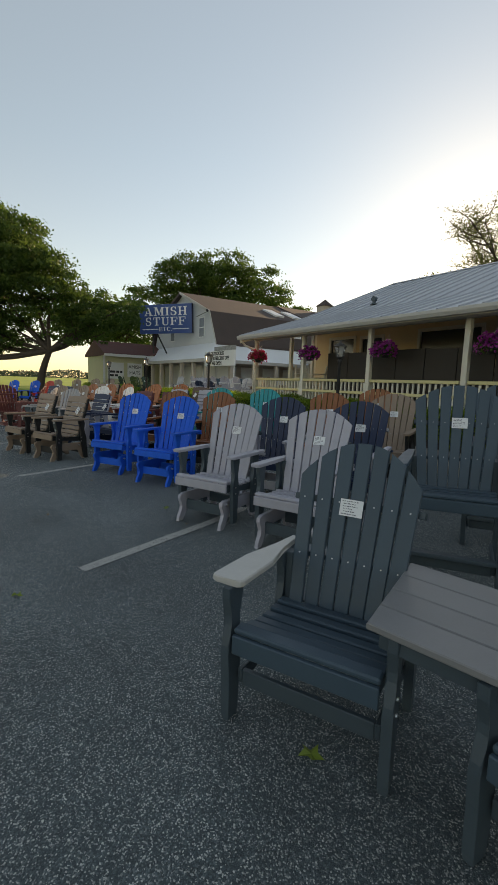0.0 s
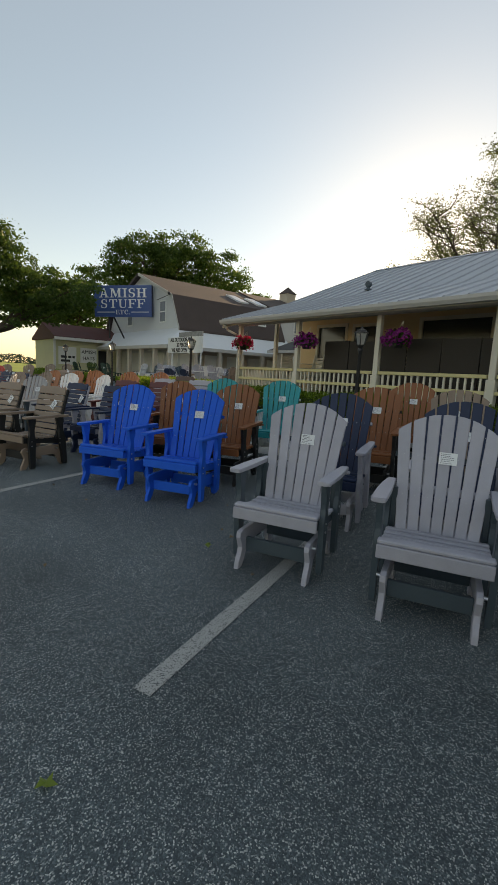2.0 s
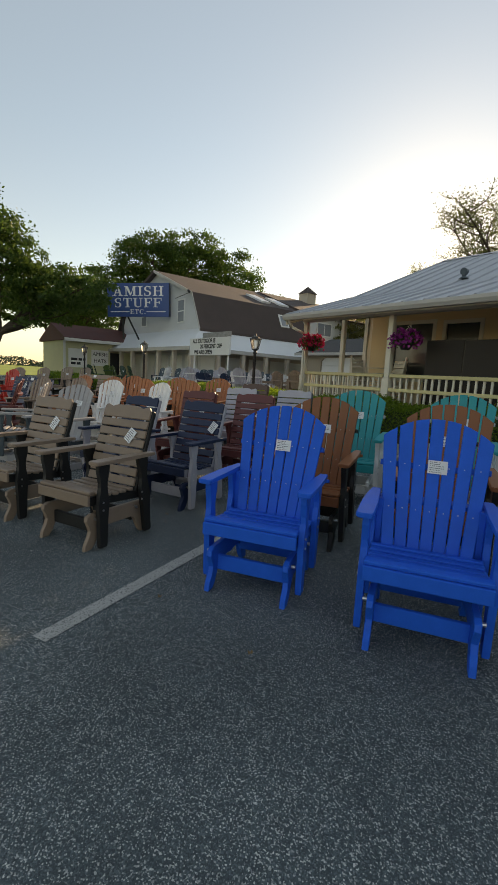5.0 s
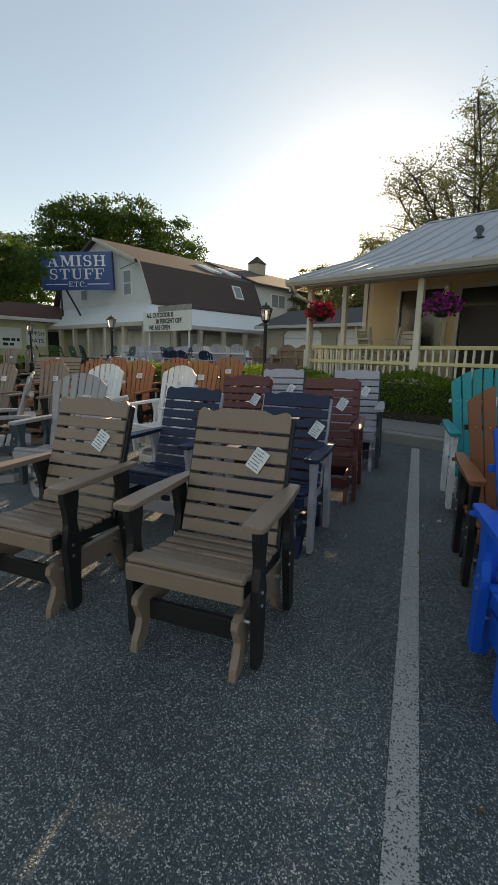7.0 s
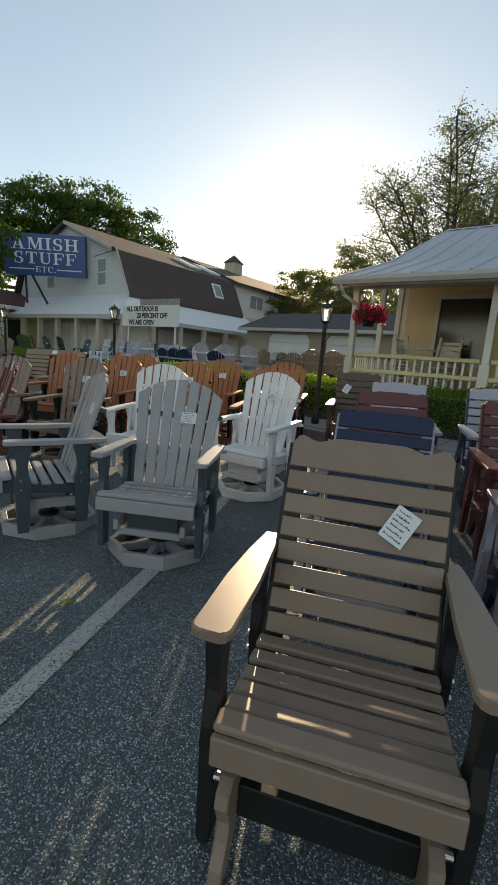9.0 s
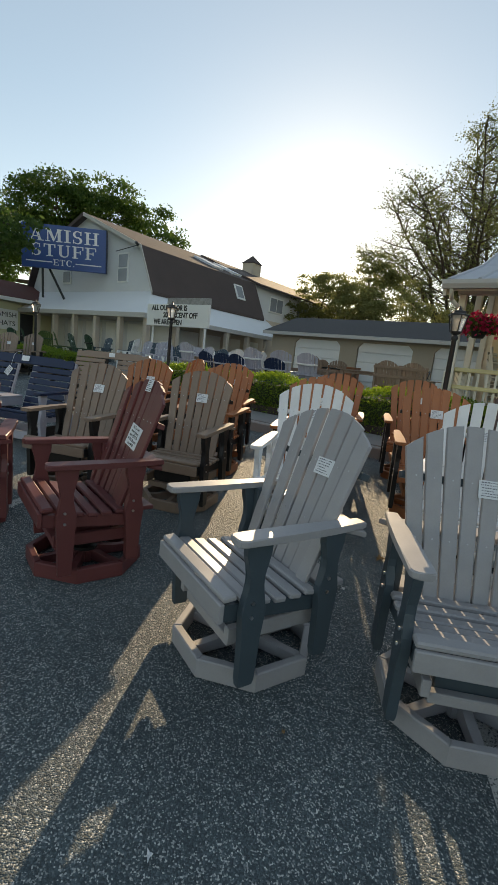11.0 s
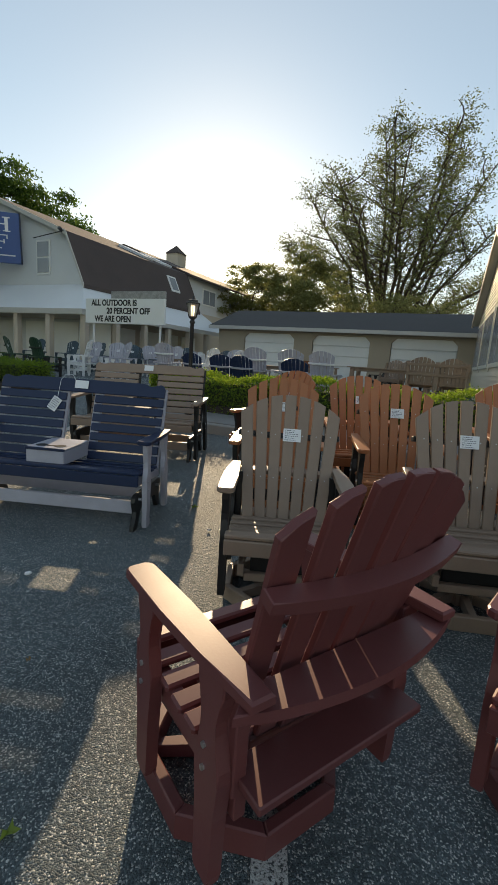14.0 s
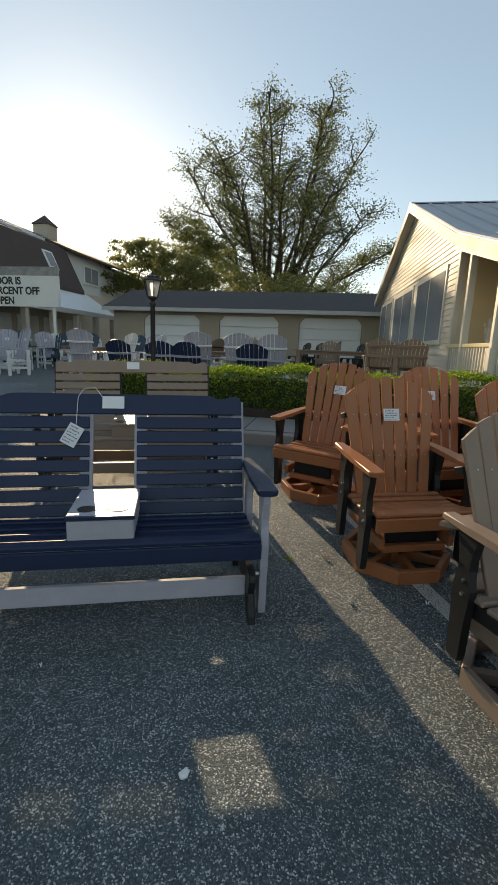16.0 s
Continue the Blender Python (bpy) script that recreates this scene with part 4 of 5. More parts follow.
def baluster_leg(root, s, y, z0, z1, color, x=0.318, w=0.105, th=0.038, lean=0.0, name="leg"):
    h = z1 - z0
    prof = ((0.0, 0.31), (0.04, 0.34), (0.34, 0.40), (0.52, 0.50), (0.58, 0.49), (0.66, 0.36), (0.72, 0.27), (0.78, 0.27), (0.86, 0.40), (0.92, 0.52), (1.0, 0.54))
    left = [(y - w * k + lean * (1 - t) * h, z0 + t * h) for t, k in prof]
    right = [(y + w * k + lean * (1 - t) * h, z0 + t * h) for t, k in reversed(prof)]
    x0, x1 = sorted((s * (x - th / 2), s * (x + th / 2)))
    ob = part(name, prismm(left + right, "x", x0, x1, bevel=0.004), color, root)
    for zz in (z0 + 0.30, z0 + 0.36) if h > 0.5 else (z0 + 0.26, z0 + 0.32):
        part("bolt", rod(bmesh.new(), (s * (x + th / 2), y - 0.01, zz), (s * (x + th / 2 + 0.006), y - 0.01, zz), 0.008, seg=6), ZINC, ob)
    return ob


def seat_slats(root, color, w, y0, y1, z0, z1, n=5, frame=None):
    part("seat_apron", boxm(-w / 2, w / 2, y0 - 0.035, y0 - 0.012, z0 - 0.085, z0 - 0.005, bevel=0.004), color, root)
    d = (y1 - y0) / n
    for i in range(n):
        ya = y0 - 0.02 + d * i
        t = (i + 0.5) / n
        z = z0 + (z1 - z0) * t + 0.012 * math.cos(t * 6.0)
        ob = part("seat_slat", boxm(-w / 2, w / 2, 0, d - 0.018, 0, 0.026, bevel=0.007), color, root)
        ob.matrix_basis = Matrix.Translation((0, ya, z - 0.012)) @ Matrix.Rotation(math.atan2(z1 - z0, y1 - y0) + (0.16 if i == 0 else 0), 4, "X")
    for s in (-1, 1):
        part("seat_rail", prismm([(y0 - 0.012, z0 - 0.02), (y1 + 0.06, z1 - 0.02), (y1 + 0.06, z1 - 0.09), (y0 - 0.012, z0 - 0.09)], "x", *sorted((s * (w / 2 - 0.05), s * (w / 2 - 0.015))), bevel=0.003), frame or color, root)


CURL = [(-0.025, 0.0), (0.04, 0.0), (0.075, 0.04), (0.095, 0.10), (0.12, 0.145), (0.16, 0.165), (0.46, 0.165), (0.50, 0.145), (0.525, 0.10), (0.545, 0.04), (0.58, 0.0), (0.645, 0.0), (0.635, 0.05), (0.60, 0.10), (0.585, 0.145), (0.605, 0.19), (0.628, 0.23), (0.62, 0.265), (0.58, 0.282), (0.04, 0.282), (0.0, 0.265), (-0.008, 0.23), (0.015, 0.19), (0.035, 0.145), (0.02, 0.10), (-0.015, 0.05)]


def glider_base(root, color, half=0.235, cross=None):
    for s in (-1, 1):
        part("glider_foot", prismm(CURL, "x", *sorted((s * half, s * (half + 0.036))), bevel=0.004), color, root)
    part("stretcher", boxm(-half, half, 0.09, 0.12, 0.11, 0.21, bevel=0.004), cross or color, root)
    part("stretcher", boxm(-half, half, 0.49, 0.52, 0.11, 0.21, bevel=0.004), cross or color, root)
    for s in (-1, 1):
        for y in (0.07, 0.50):
            b2 = rod(bmesh.new(), (s * (half + 0.036), y, 0.24), (s * (half + 0.062), y, 0.24), 0.012, seg=8)
            part("bearing", b2, ZINC, root)


def swivel_base(root, color, cy=0.33, r=0.338):
    n = 8
    for i in range(n):
        a0, a1 = math.pi / 4 * (i + 0.5), math.pi / 4 * (i + 1.5)
        q = [(r * math.cos(a0), cy + r * math.sin(a0)), (r * math.cos(a1), cy + r * math.sin(a1)), ((r - 0.042) * math.cos(a1), cy + (r - 0.042) * math.sin(a1)), ((r - 0.042) * math.cos(a0), cy + (r - 0.042) * math.sin(a0))]
        part("base_board", prismm(q, "z", 0.0, 0.088, bevel=0.005), color, root)
    for i in range(6):
        ob = part("base_spoke", prismm([(0.07, 0.012), (0.288, 0.012), (0.288, 0.06), (0.18, 0.064), (0.10, 0.078), (0.07, 0.078)], "y", -0.02, 0.02, bevel=0.004), color, root)
        ob.matrix_basis = Matrix.Translation((0, cy, 0)) @ Matrix.Rotation(math.pi / 3 * i + math.pi / 6, 4, "Z")
    part("hub_block", lathe(bmesh.new(), [(0.0, 0.008), (0.085, 0.008), (0.085, 0.077), (0.0, 0.077)], 6, (0, cy, 0)), color, root)
    part("swivel_hub", lathe(bmesh.new(), [(0.075, 0.078), (0.075, 0.095), (0.04, 0.105), (0.04, 0.15), (0.07, 0.16), (0.07, 0.172)], 12, (0, cy, 0)), BLACK, root)
    for s in (-1, 1):
        part("glide_rail", boxm(*sorted((s * 0.20, s * 0.235)), cy - 0.24, cy + 0.24, 0.20, 0.27, bevel=0.004), color, root)
    for y in (-0.2, 0.2):
        part("glide_cross", boxm(-0.2, 0.2, cy + y - 0.02, cy + y + 0.02, 0.165, 0.21, bevel=0.004), color, root)


def fan_chair(kind, slat, frame, label, arm=None, lift=0.0, tags=((0.02, 0.52),), words=(), arms=(0.046, 0.036), flare=0.0, crown=0.13, wide_top=0.635, sides=(-1, 1), glide=0.0, name="adirondack_glider"):
    """An upright fan-back porch chair: kind is glider, swivel or static."""
    root = thing(name, None, label, "chair", "display chairs in the lot")
    rest = {"glider": 0.69, "swivel": 0.672, "static": 0.64}[kind]
    arm_x = 0.318 if kind == "swivel" else 0.325
    if kind == "glider":
        glider_base(root, slat if frame is DGREY else frame, cross=frame)
        for s in (-1, 1):
            baluster_leg(root, s, 0.13, 0.05, rest, frame)
            baluster_leg(root, s, 0.50, 0.08, rest, frame)
    elif kind == "swivel":
        swivel_base(root, slat, cy=0.33 - glide)
        part("glide_block", boxm(-0.15, 0.15, 0.17, 0.43, 0.17, 0.335, bevel=0.006), slat, root)
        for y in (0.166, 0.434):
            part("block_cheek", boxm(-0.17, 0.17, y - 0.012, y + 0.012, 0.19, 0.35, bevel=0.004), frame, root)
        for s in (-1, 1):
            baluster_leg(root, s, 0.13, 0.075, rest, frame)
            baluster_leg(root, s, 0.50, 0.11, rest, frame)
    else:
        for s in (-1, 1):
            baluster_leg(root, s, 0.05, 0.0, 0.64 + lift, frame, x=0.318 + 0.4 * flare)
            baluster_leg(root, s, 0.52, 0.0, 0.64 + lift, frame)
            part("side_stretcher", boxm(*sorted((s * 0.275, s * 0.298)), 0.06, 0.52, 0.16, 0.22, bevel=0.004), frame, root)
        part("front_stretcher", boxm(-0.275, 0.275, 0.06, 0.085, 0.15, 0.22, bevel=0.004), frame, root)
        if lift > 0:
            part("foot_rest", boxm(-0.30, 0.30, 0.0, 0.06, 0.24, 0.27, bevel=0.004), frame, root)
    sink = 0.015 if kind == "swivel" else 0.0
    seat_slats(root, slat, 0.585 if kind == "static" else 0.615, 0.03, 0.50, 0.455 + lift - sink, 0.405 + lift - sink, 6, frame)
    top_z, top_y = (1.14, 0.71) if kind == "swivel" else (1.185, 0.70)
    M, H = back_slats(root, slat, 0.40 + lift, top_z + lift, 0.47, top_y, 0.50, wide_top, crown=crown, gap=0.15 if kind == "swivel" else 0.11)
    zz = 0.52
    inner = [(0.31 * k / 6, 0.022 - 0.034 * (k / 6) ** 2) for k in range(-6, 7)]
    outer = [(0.315 * k / 6, 0.075 - 0.045 * (k / 6) ** 2) for k in range(6, -7, -1)]
    ob = part("back_rail", prismm(inner + outer, "z", zz - 0.016, zz + 0.016, bevel=0.003), frame, root)
    ob.matrix_basis = M
    ya = 0.47 + (rest - 0.40) * (top_y - 0.47) / (top_z - 0.40)
    inner = [(0.30 * k / 6, ya + 0.024) for k in (-6, 6)]
    outer = [(0.37 * k / 6, ya + 0.15 - 0.07 * (k / 6) ** 2) for k in range(6, -7, -1)]
    part("arm_rail", prismm(inner + outer, "z", rest - 0.028 + lift, rest - 0.002 + lift, bevel=0.004), slat, root)
    part("seat_back_board", boxm(-0.285, 0.285, 0.505, 0.64, 0.385 + lift, 0.41 + lift, bevel=0.004), slat, root)
    b2 = bmesh.new()
    for zz in (0.25, 0.52):
        for i in range(7):
            x = (i - 3) / 7 * (0.5 + 0.135 * zz / H)
            y = -0.034 * ((i - 3) / 3) ** 2
            rod(b2, (x, y + 0.001, zz), (x, y - 0.002, zz), 0.0038, seg=5)
    sc = part("screws", b2, ZINC, root)
    sc["kind"] = "stuff"
    sc.matrix_basis = M
    for s in sides:
        arm_board(root, s, 0.02, 0.66, rest + lift, arm or slat, x=arm_x, wide=arms[0], thin=arms[1], flare=flare)
    for s in (-1, 1):
        part("back_brace", boxm(*sorted((s * 0.262, s * 0.30)), 0.50, 0.56, 0.36 + lift, rest + lift, bevel=0.004), frame, root)
    for tx, tz in tags:
        tag_on(root, M, tx, tz)
    if words:
        tag_on(root, M, 0.0, H - 0.045, 0.075, 0.08)
        tag_words(root, M, 0.06, 0.40, words, 0.17, 0.14, 0.12)
    return root


def crest(w, z0, z1):
    pts = [(-w / 2, z0), (w / 2, z0), (w / 2, z1 - 0.035)]
    end = 0.1 if w < 1 else 0.045
    shape = ((1 - 0.2 * end, -0.024), (1 - 0.6 * end, -0.008), (1 - 1.2 * end, -0.001), (1 - 2.0 * end, -0.008), (1 - 2.8 * end, -0.021), (1 - 3.6 * end, -0.025), (1 - 4.4 * end, -0.017), (1 - 5.2 * end, -0.004), (1 - 6.0 * end, 0.0))
    for t, dz in shape:
        pts.append((t * w / 2, z1 + dz))
    for t, dz in reversed(shape):
        pts.append((-t * w / 2, z1 + dz))
    pts.append((-w / 2, z1 - 0.035))
    return pts


def slat_chair(slat, frame, label, w=0.58, name="slat_back_glider", console=False, tag=(0.12, 0.42), legc=None):
    """A glider with level back slats under a shaped crest rail; wide ones are benches."""
    root = thing(name, None, label, "bench" if w > 1 else "chair", "display chairs in the lot")
    half = w / 2 - 0.06
    glider_base(root, slat if legc is None else BLACK, half, cross=frame if w < 1 else legc)
    for s in (-1, 1):
        baluster_leg(root, s, 0.10, 0.015, 0.67, frame, x=w / 2 + 0.025)
        baluster_leg(root, s, 0.52, 0.015, 0.67, frame, x=w / 2 + 0.025, lean=0.12)
        arm_board(root, s, 0.0, 0.66, 0.67, slat, x=w / 2 + 0.022)
    seat_slats(root, slat, w - 0.01, 0.02, 0.50, 0.44, 0.395, 6, frame)
    z0, z1, y0, y1 = 0.42, 1.075, 0.47, 0.68
    lean = math.atan2(y1 - y0, z1 - z0)
    M = Matrix.Translation((0, y0, z0)) @ Matrix.Rotation(-lean, 4, "X")
    H = (z1 - z0) / math.cos(lean)
    n = 7
    ch = 0.115
    d = (H - ch) / n
    wb = w - 0.04
    spans = ((-wb / 2, wb / 2),) if not console else ((-wb / 2, -0.13), (0.13, wb / 2))
    for i in range(n):
        for x0, x1 in spans:
            ob = part("back_slat", boxm(x0, x1, 0, 0.022, d * i, d * (i + 1) - 0.015, bevel=0.004), slat, root)
            ob.matrix_basis = M
    ob = part("crest_rail", prismm(crest(wb, H - ch, H), "y", 0, 0.024, bevel=0.004), slat, root)
    ob.matrix_basis = M
    for x in ((-w / 2 + 0.04, w / 2 - 0.04) if w < 1 else (-w / 2 + 0.04, -0.15, 0.15, w / 2 - 0.04)):
        ob = part("back_upright", boxm(x - 0.035, x + 0.035, 0.023, 0.06, -0.04, H - 0.03, bevel=0.004), frame, root)
        ob.matrix_basis = M
    if console:
        c = part("console", boxm(-0.15, 0.15, 0.05, 0.46, 0.452, 0.56, bevel=0.006), legc or frame, root, "light grey drink console")
        part("console_lid", boxm(-0.155, 0.155, 0.062, 0.46, 0.561, 0.578, bevel=0.004), legc or frame, c)
        part("lid_edge", boxm(-0.157, 0.157, 0.044, 0.061, 0.559, 0.579, bevel=0.003), slat, c)
        for x in (-0.075, 0.075):
            part("cup_hole", lathe(bmesh.new(), [(0.044, 0.5785), (0.044, 0.5805)], 16, (x, 0.15, 0)), BLACK, c)
        part("cup_slot", boxm(-0.05, 0.05, 0.135, 0.165, 0.5786, 0.5804), BLACK, c)
        part("crest_tag", boxm(-0.06, 0.06, -0.012, -0.009, H - 0.085, H - 0.015), PAPER, root, "white paper price tag").matrix_basis = M
    if tag:
        tag_on(root, M, tag[0], tag[1], 0.085, 0.12, turn=0.5, y=-0.012)
    if console and tag:
        cord = bmesh.new()
        ends = [(tag[0] + 0.02, -0.014, tag[1] + 0.05), (tag[0] + 0.03, -0.016, H - 0.02), (tag[0] + 0.06, -0.004, H + 0.03), (tag[0] + 0.12, 0.0, H + 0.035), (tag[0] + 0.16, -0.004, H - 0.02)]
        for u, w_ in zip(ends, ends[1:]):
            rod(cord, u, w_, 0.0018, seg=5)
        part("tag_string", cord, PAPER, root).matrix_basis = M
    return root


def place(root, spots):
    first = True
    for x, y, az in spots:
        m = spot(x, y, az)
        if first:
            root.matrix_basis = m
            first = False
        else:
            copy_thing(root, m)


def centre(x, y, az, cy=0.33):
    """The front point of a swivel chair whose base has its middle at x, y."""
    a_ = radians(az)
    return (x - cy * math.sin(a_), y - cy * math.cos(a_), az)


place(fan_chair("glider", LGREY, DGREY, "light grey fan-back glider chair with dark grey legs"), [(0.875, 3.057, 26.9), (1.706, 2.43, 26.5)])
place(fan_chair("glider", BLUE, BLUE, "bright blue fan-back glider chair with a price tag"), [(-0.926, 5.22, 22.4), (-0.064, 4.635, 23.2)])
place(fan_chair("glider", NAVY, LGREY, "navy fan-back glider chair with light grey legs", arm=LGREY), [(1.42, 4.05, 27), (2.23, 3.2, 28)])
place(fan_chair("glider", BROWN, BLACK, "cedar brown fan-back glider chair with black legs"), [(-0.45, 6.1, 26), (0.40, 5.46, 26), (2.1, 5.1, 28), (3.05, 6.3, 28)])
place(fan_chair("glider", TEAL, WHITE, "teal fan-back glider chair with white legs", arm=TEAL), [(1.10, 6.6, 26), (0.17, 7.2, 26)])
place(fan_chair("glider", TAN, BLACK, "weathered tan fan-back glider chair with black legs"), [(2.95, 4.7, 28)])
place(slat_chair(TAN, BLACK, "weathered tan slat-back glider chair with black legs"), [(-2.333, 5.988, 30.9), (-3.215, 6.583, 31.6)])
place(slat_chair(NAVY, LGREY, "navy slat-back glider chair with light grey legs", tag=(0.2, 0.4)), [(-1.746, 7.075, 32.5), (-2.557, 7.584, 34)])
place(slat_chair(RED, RED, "dark cherry red slat-back glider chair"), [(-1.05, 7.95, 29), (-1.83, 8.5, 29)])
place(slat_chair(LGREY, DGREY, "light grey slat-back glider chair"), [(-0.40, 8.85, 29), (-1.2, 9.35, 29)])
place(fan_chair("swivel", DRIFT, DGREY, "light grey fan-back swivel glider chair on an eight-sided base", tags=((0.08, 0.5),), name="swivel_glider"), [(-4.519, 9.17, 73.8), (-3.552, 8.428, 23.4)])
place(fan_chair("swivel", WHITE, WHITE, "white fan-back swivel glider chair on an eight-sided base", name="swivel_glider"), [(-3.58, 10.31, 32), (-2.70, 9.628, 47.5)])
place(fan_chair("swivel", RED, RED, "cherry red fan-back swivel glider chair on an eight-sided base", tags=(), words=("All Fan back", "swivel gliders", "were $599.95", "w/20% discount", "now $480"), name="swivel_glider"), [(-5.303, 10.075, 69.8)])
place(fan_chair("swivel", RED, RED, "cherry red fan-back swivel glider chair rocked back on its base", tags=(), glide=0.14, name="swivel_glider"), [(-5.925, 11.06, 172.5)])
place(fan_chair("swivel", TAN, BLACK, "weathered tan fan-back swivel glider chair with dark legs", name="swivel_glider"), [(-5.379, 11.492, 30.9), (-4.461, 11.0, 36)])
place(fan_chair("swivel", ORANGE, BLACK, "cedar orange fan-back swivel glider chair with black legs", name="swivel_glider"), [(-4.833, 12.509, 34.5), (-4.408, 13.769, 75.4), centre(-3.55, 13.02, 30), (-4.02, 11.986, 33.4), centre(-3.0, 11.4, 30), centre(-2.4, 12.2, 32), centre(-2.05, 10.8, 30), centre(-1.5, 11.85, 30)])
place(slat_chair(TANDARK, TANDARK, "dark weathered brown slat-back glider chair beside the kerb", tag=(-0.14, 0.45)), [(-0.93, 10.72, 30)])
place(slat_chair(NAVY, LGREY, "wide navy slat-back glider bench with a drink console", w=1.52, name="glider_bench", console=True, tag=(-0.22, 0.45), legc=LGREY), [(-6.406, 13.309, 33.1)])
place(slat_chair(TAN, BLACK, "wide weathered tan slat-back glider bench", w=1.5, name="glider_bench", tag=None, console=True, legc=TAN), [(-5.35, 15.0, 34.5)])


ARMGREY = poly("taupe_grey", (0.46, 0.45, 0.43))
PLANK = poly("grey_plank", (0.21, 0.21, 0.215))


def seat_set():
    """Two upright dining chairs joined by a wedge-shaped table at arm height."""
    for side, at in ((-1, (1.735, 0.41, 26)), (1, (2.426, -0.186, 53))):
        place(fan_chair("static", SLATE, DGREY, "dark slate upright fan-back chair joined to a side table", arm=ARMGREY, tags=((-0.02, 0.5),), arms=(0.074, 0.022), flare=0.02, lift=-0.05, crown=0.19, wide_top=0.59, sides=(side,), name="tete_a_tete_chair"), [at])
    # four planks between the chairs, wider behind than in front
    root = thing("side_table", Matrix.Translation((2.126, 0.158, 0)) @ pose(0, 0, 0, 0, 0, -39.6), "dark grey plank side table set between two joined chairs", "table")
    for i in range(4):
        y0 = i * 0.157
        k = 0.235 + 0.194 * y0
        part("table_plank", prismm([(-k, y0), (k, y0), (k + 0.029, y0 + 0.151), (-k - 0.029, y0 + 0.151)], "z", 0.596, 0.622, bevel=0.004), PLANK, root)
    part("table_frame", prismm([(-0.2, 0.03), (0.2, 0.03), (0.29, 0.58), (-0.29, 0.58)], "z", 0.535, 0.595), DGREY, root)


seat_set()
place(fan_chair("static", SLATE, DGREY, "tall slate counter-height fan-back chair", lift=0.21, name="counter_chair"), [(2.80, 1.85, 22), (3.55, 2.6, 24)])

# ---- furniture in the courtyard and on the porch ----
FLOOR_Z = YARD_Z


def yard_place(root, spots, z=FLOOR_Z):
    """Poses on the building grid: x, y and the turn of the chair's back from the grid's depth axis."""
    for k, (x, y, turn) in enumerate(spots):
        m = GRID @ pose(x, y, z, 0, 0, -turn)
        if k == 0:
            root.matrix_basis = m
        else:
            copy_thing(root, m)
    return root


yard_place(fan_chair("static", DGREEN, BLACK, "dark green fan-back chair behind the far hedge", lift=-0.08, name="yard_chair"), [(-27.6, 10.4, 200), (-24.2, 10.5, 230), (-22.8, 10.3, 190), (-29.3, 10.6, 170)])
yard_place(fan_chair("static", LIME, DGREEN, "moss green fan-back chair with dark legs", lift=-0.08, name="yard_chair"), [(-26.6, 10.5, 150), (-25.4, 10.6, 210)])
yard_place(fan_chair("static", NAVY, LGREY, "low navy fan-back chair standing behind the hedge", lift=-0.22, name="yard_chair"), [(-17.0, 10.6, 175), (-16.2, 10.4, 190), (-14.95, 10.2, 180), (-18.1, 11.2, 185)])
yard_place(fan_chair("static", LGREY, WHITE, "light grey fan-back chair with white legs in the courtyard", name="yard_chair"), [(-21.6, 11.2, 30), (-20.6, 12.6, 10), (-22.6, 12.4, -20), (-18.6, 12.9, 15), (-24.3, 12.8, 5), (-16.2, 11.0, 185), (-15.5, 11.1, 170), (-22.5, 13.2, -70), (-22.3, 14.5, -60), (-23.0, 15.9, -80), (-23.3, 17.9, -75), (-23.6, 20.0, -80), (-19.2, 11.4, 180), (-14.7, 11.3, 180)])
yard_place(fan_chair("static", WHITE, WHITE, "white fan-back chair in the courtyard", name="yard_chair"), [(-19.6, 13.2, 100), (-18.9, 13.6, 95), (-23.4, 11.4, 60), (-17.2, 14.5, 80), (-23.2, 16.9, -85), (-23.6, 19.0, -80), (-23.9, 21.2, -80)])
yard_place(fan_chair("static", SLATE, DGREY, "slate grey fan-back chair under the barn porch", name="yard_chair"), [(-21.2, 14.2, 0), (-22.4, 14.4, 10), (-23.6, 14.2, -10), (-25.2, 13.9, 20), (-26.4, 13.7, 0), (-19.9, 14.6, 20), (-28.2, 13.6, 0), (-24.4, 15.2, -80), (-24.6, 16.9, -85), (-24.6, 18.6, -80), (-24.7, 20.4, -75), (-25.6, 15.0, -60)])
yard_place(fan_chair("static", BLACK, BLACK, "black fan-back chair near the garage", name="yard_chair"), [(-14.4, 18.0, 60), (-14.9, 18.2, 60), (-13.0, 17.6, 70), (-12.5, 17.8, 70)])
yard_place(fan_chair("static", TAN, BLACK, "weathered tan fan-back chair in the courtyard", name="yard_chair"), [(-17.8, 16.5, 120), (-16.4, 15.8, 150), (-13.9, 14.6, 100)])


def round_chair(label):
    """A low dining chair with a rounded slatted back and level arms."""
    root = thing("dining_chair", None, label, "chair", "dining chairs round the table")
    for s in (-1, 1):
        for y in (0.03, 0.5):
            part("leg", boxm(s * 0.27 - 0.022, s * 0.27 + 0.022, y, y + 0.07, 0, 0.80 if y < 0.1 else 1.08, bevel=0.004), TAN, root)
        part("armrest", boxm(s * 0.28 - 0.045, s * 0.28 + 0.045, -0.02, 0.55, 0.80, 0.825, bevel=0.006), TAN, root)
    seat_slats(root, TAN, 0.5, 0.03, 0.50, 0.62, 0.60, 5)
    part("foot_rail", boxm(-0.25, 0.25, 0.05, 0.09, 0.3, 0.36, bevel=0.004), TAN, root)
    M, H = back_slats(root, TAN, 0.61, 1.17, 0.5, 0.6, 0.54, 0.64, 8, 0.2)
    for zz in (0.22, 0.42):
        ob = part("back_rail", boxm(-0.3, 0.3, 0.024, 0.05, zz - 0.03, zz + 0.03, bevel=0.004), TAN, root)
        ob.matrix_basis = M
    return root


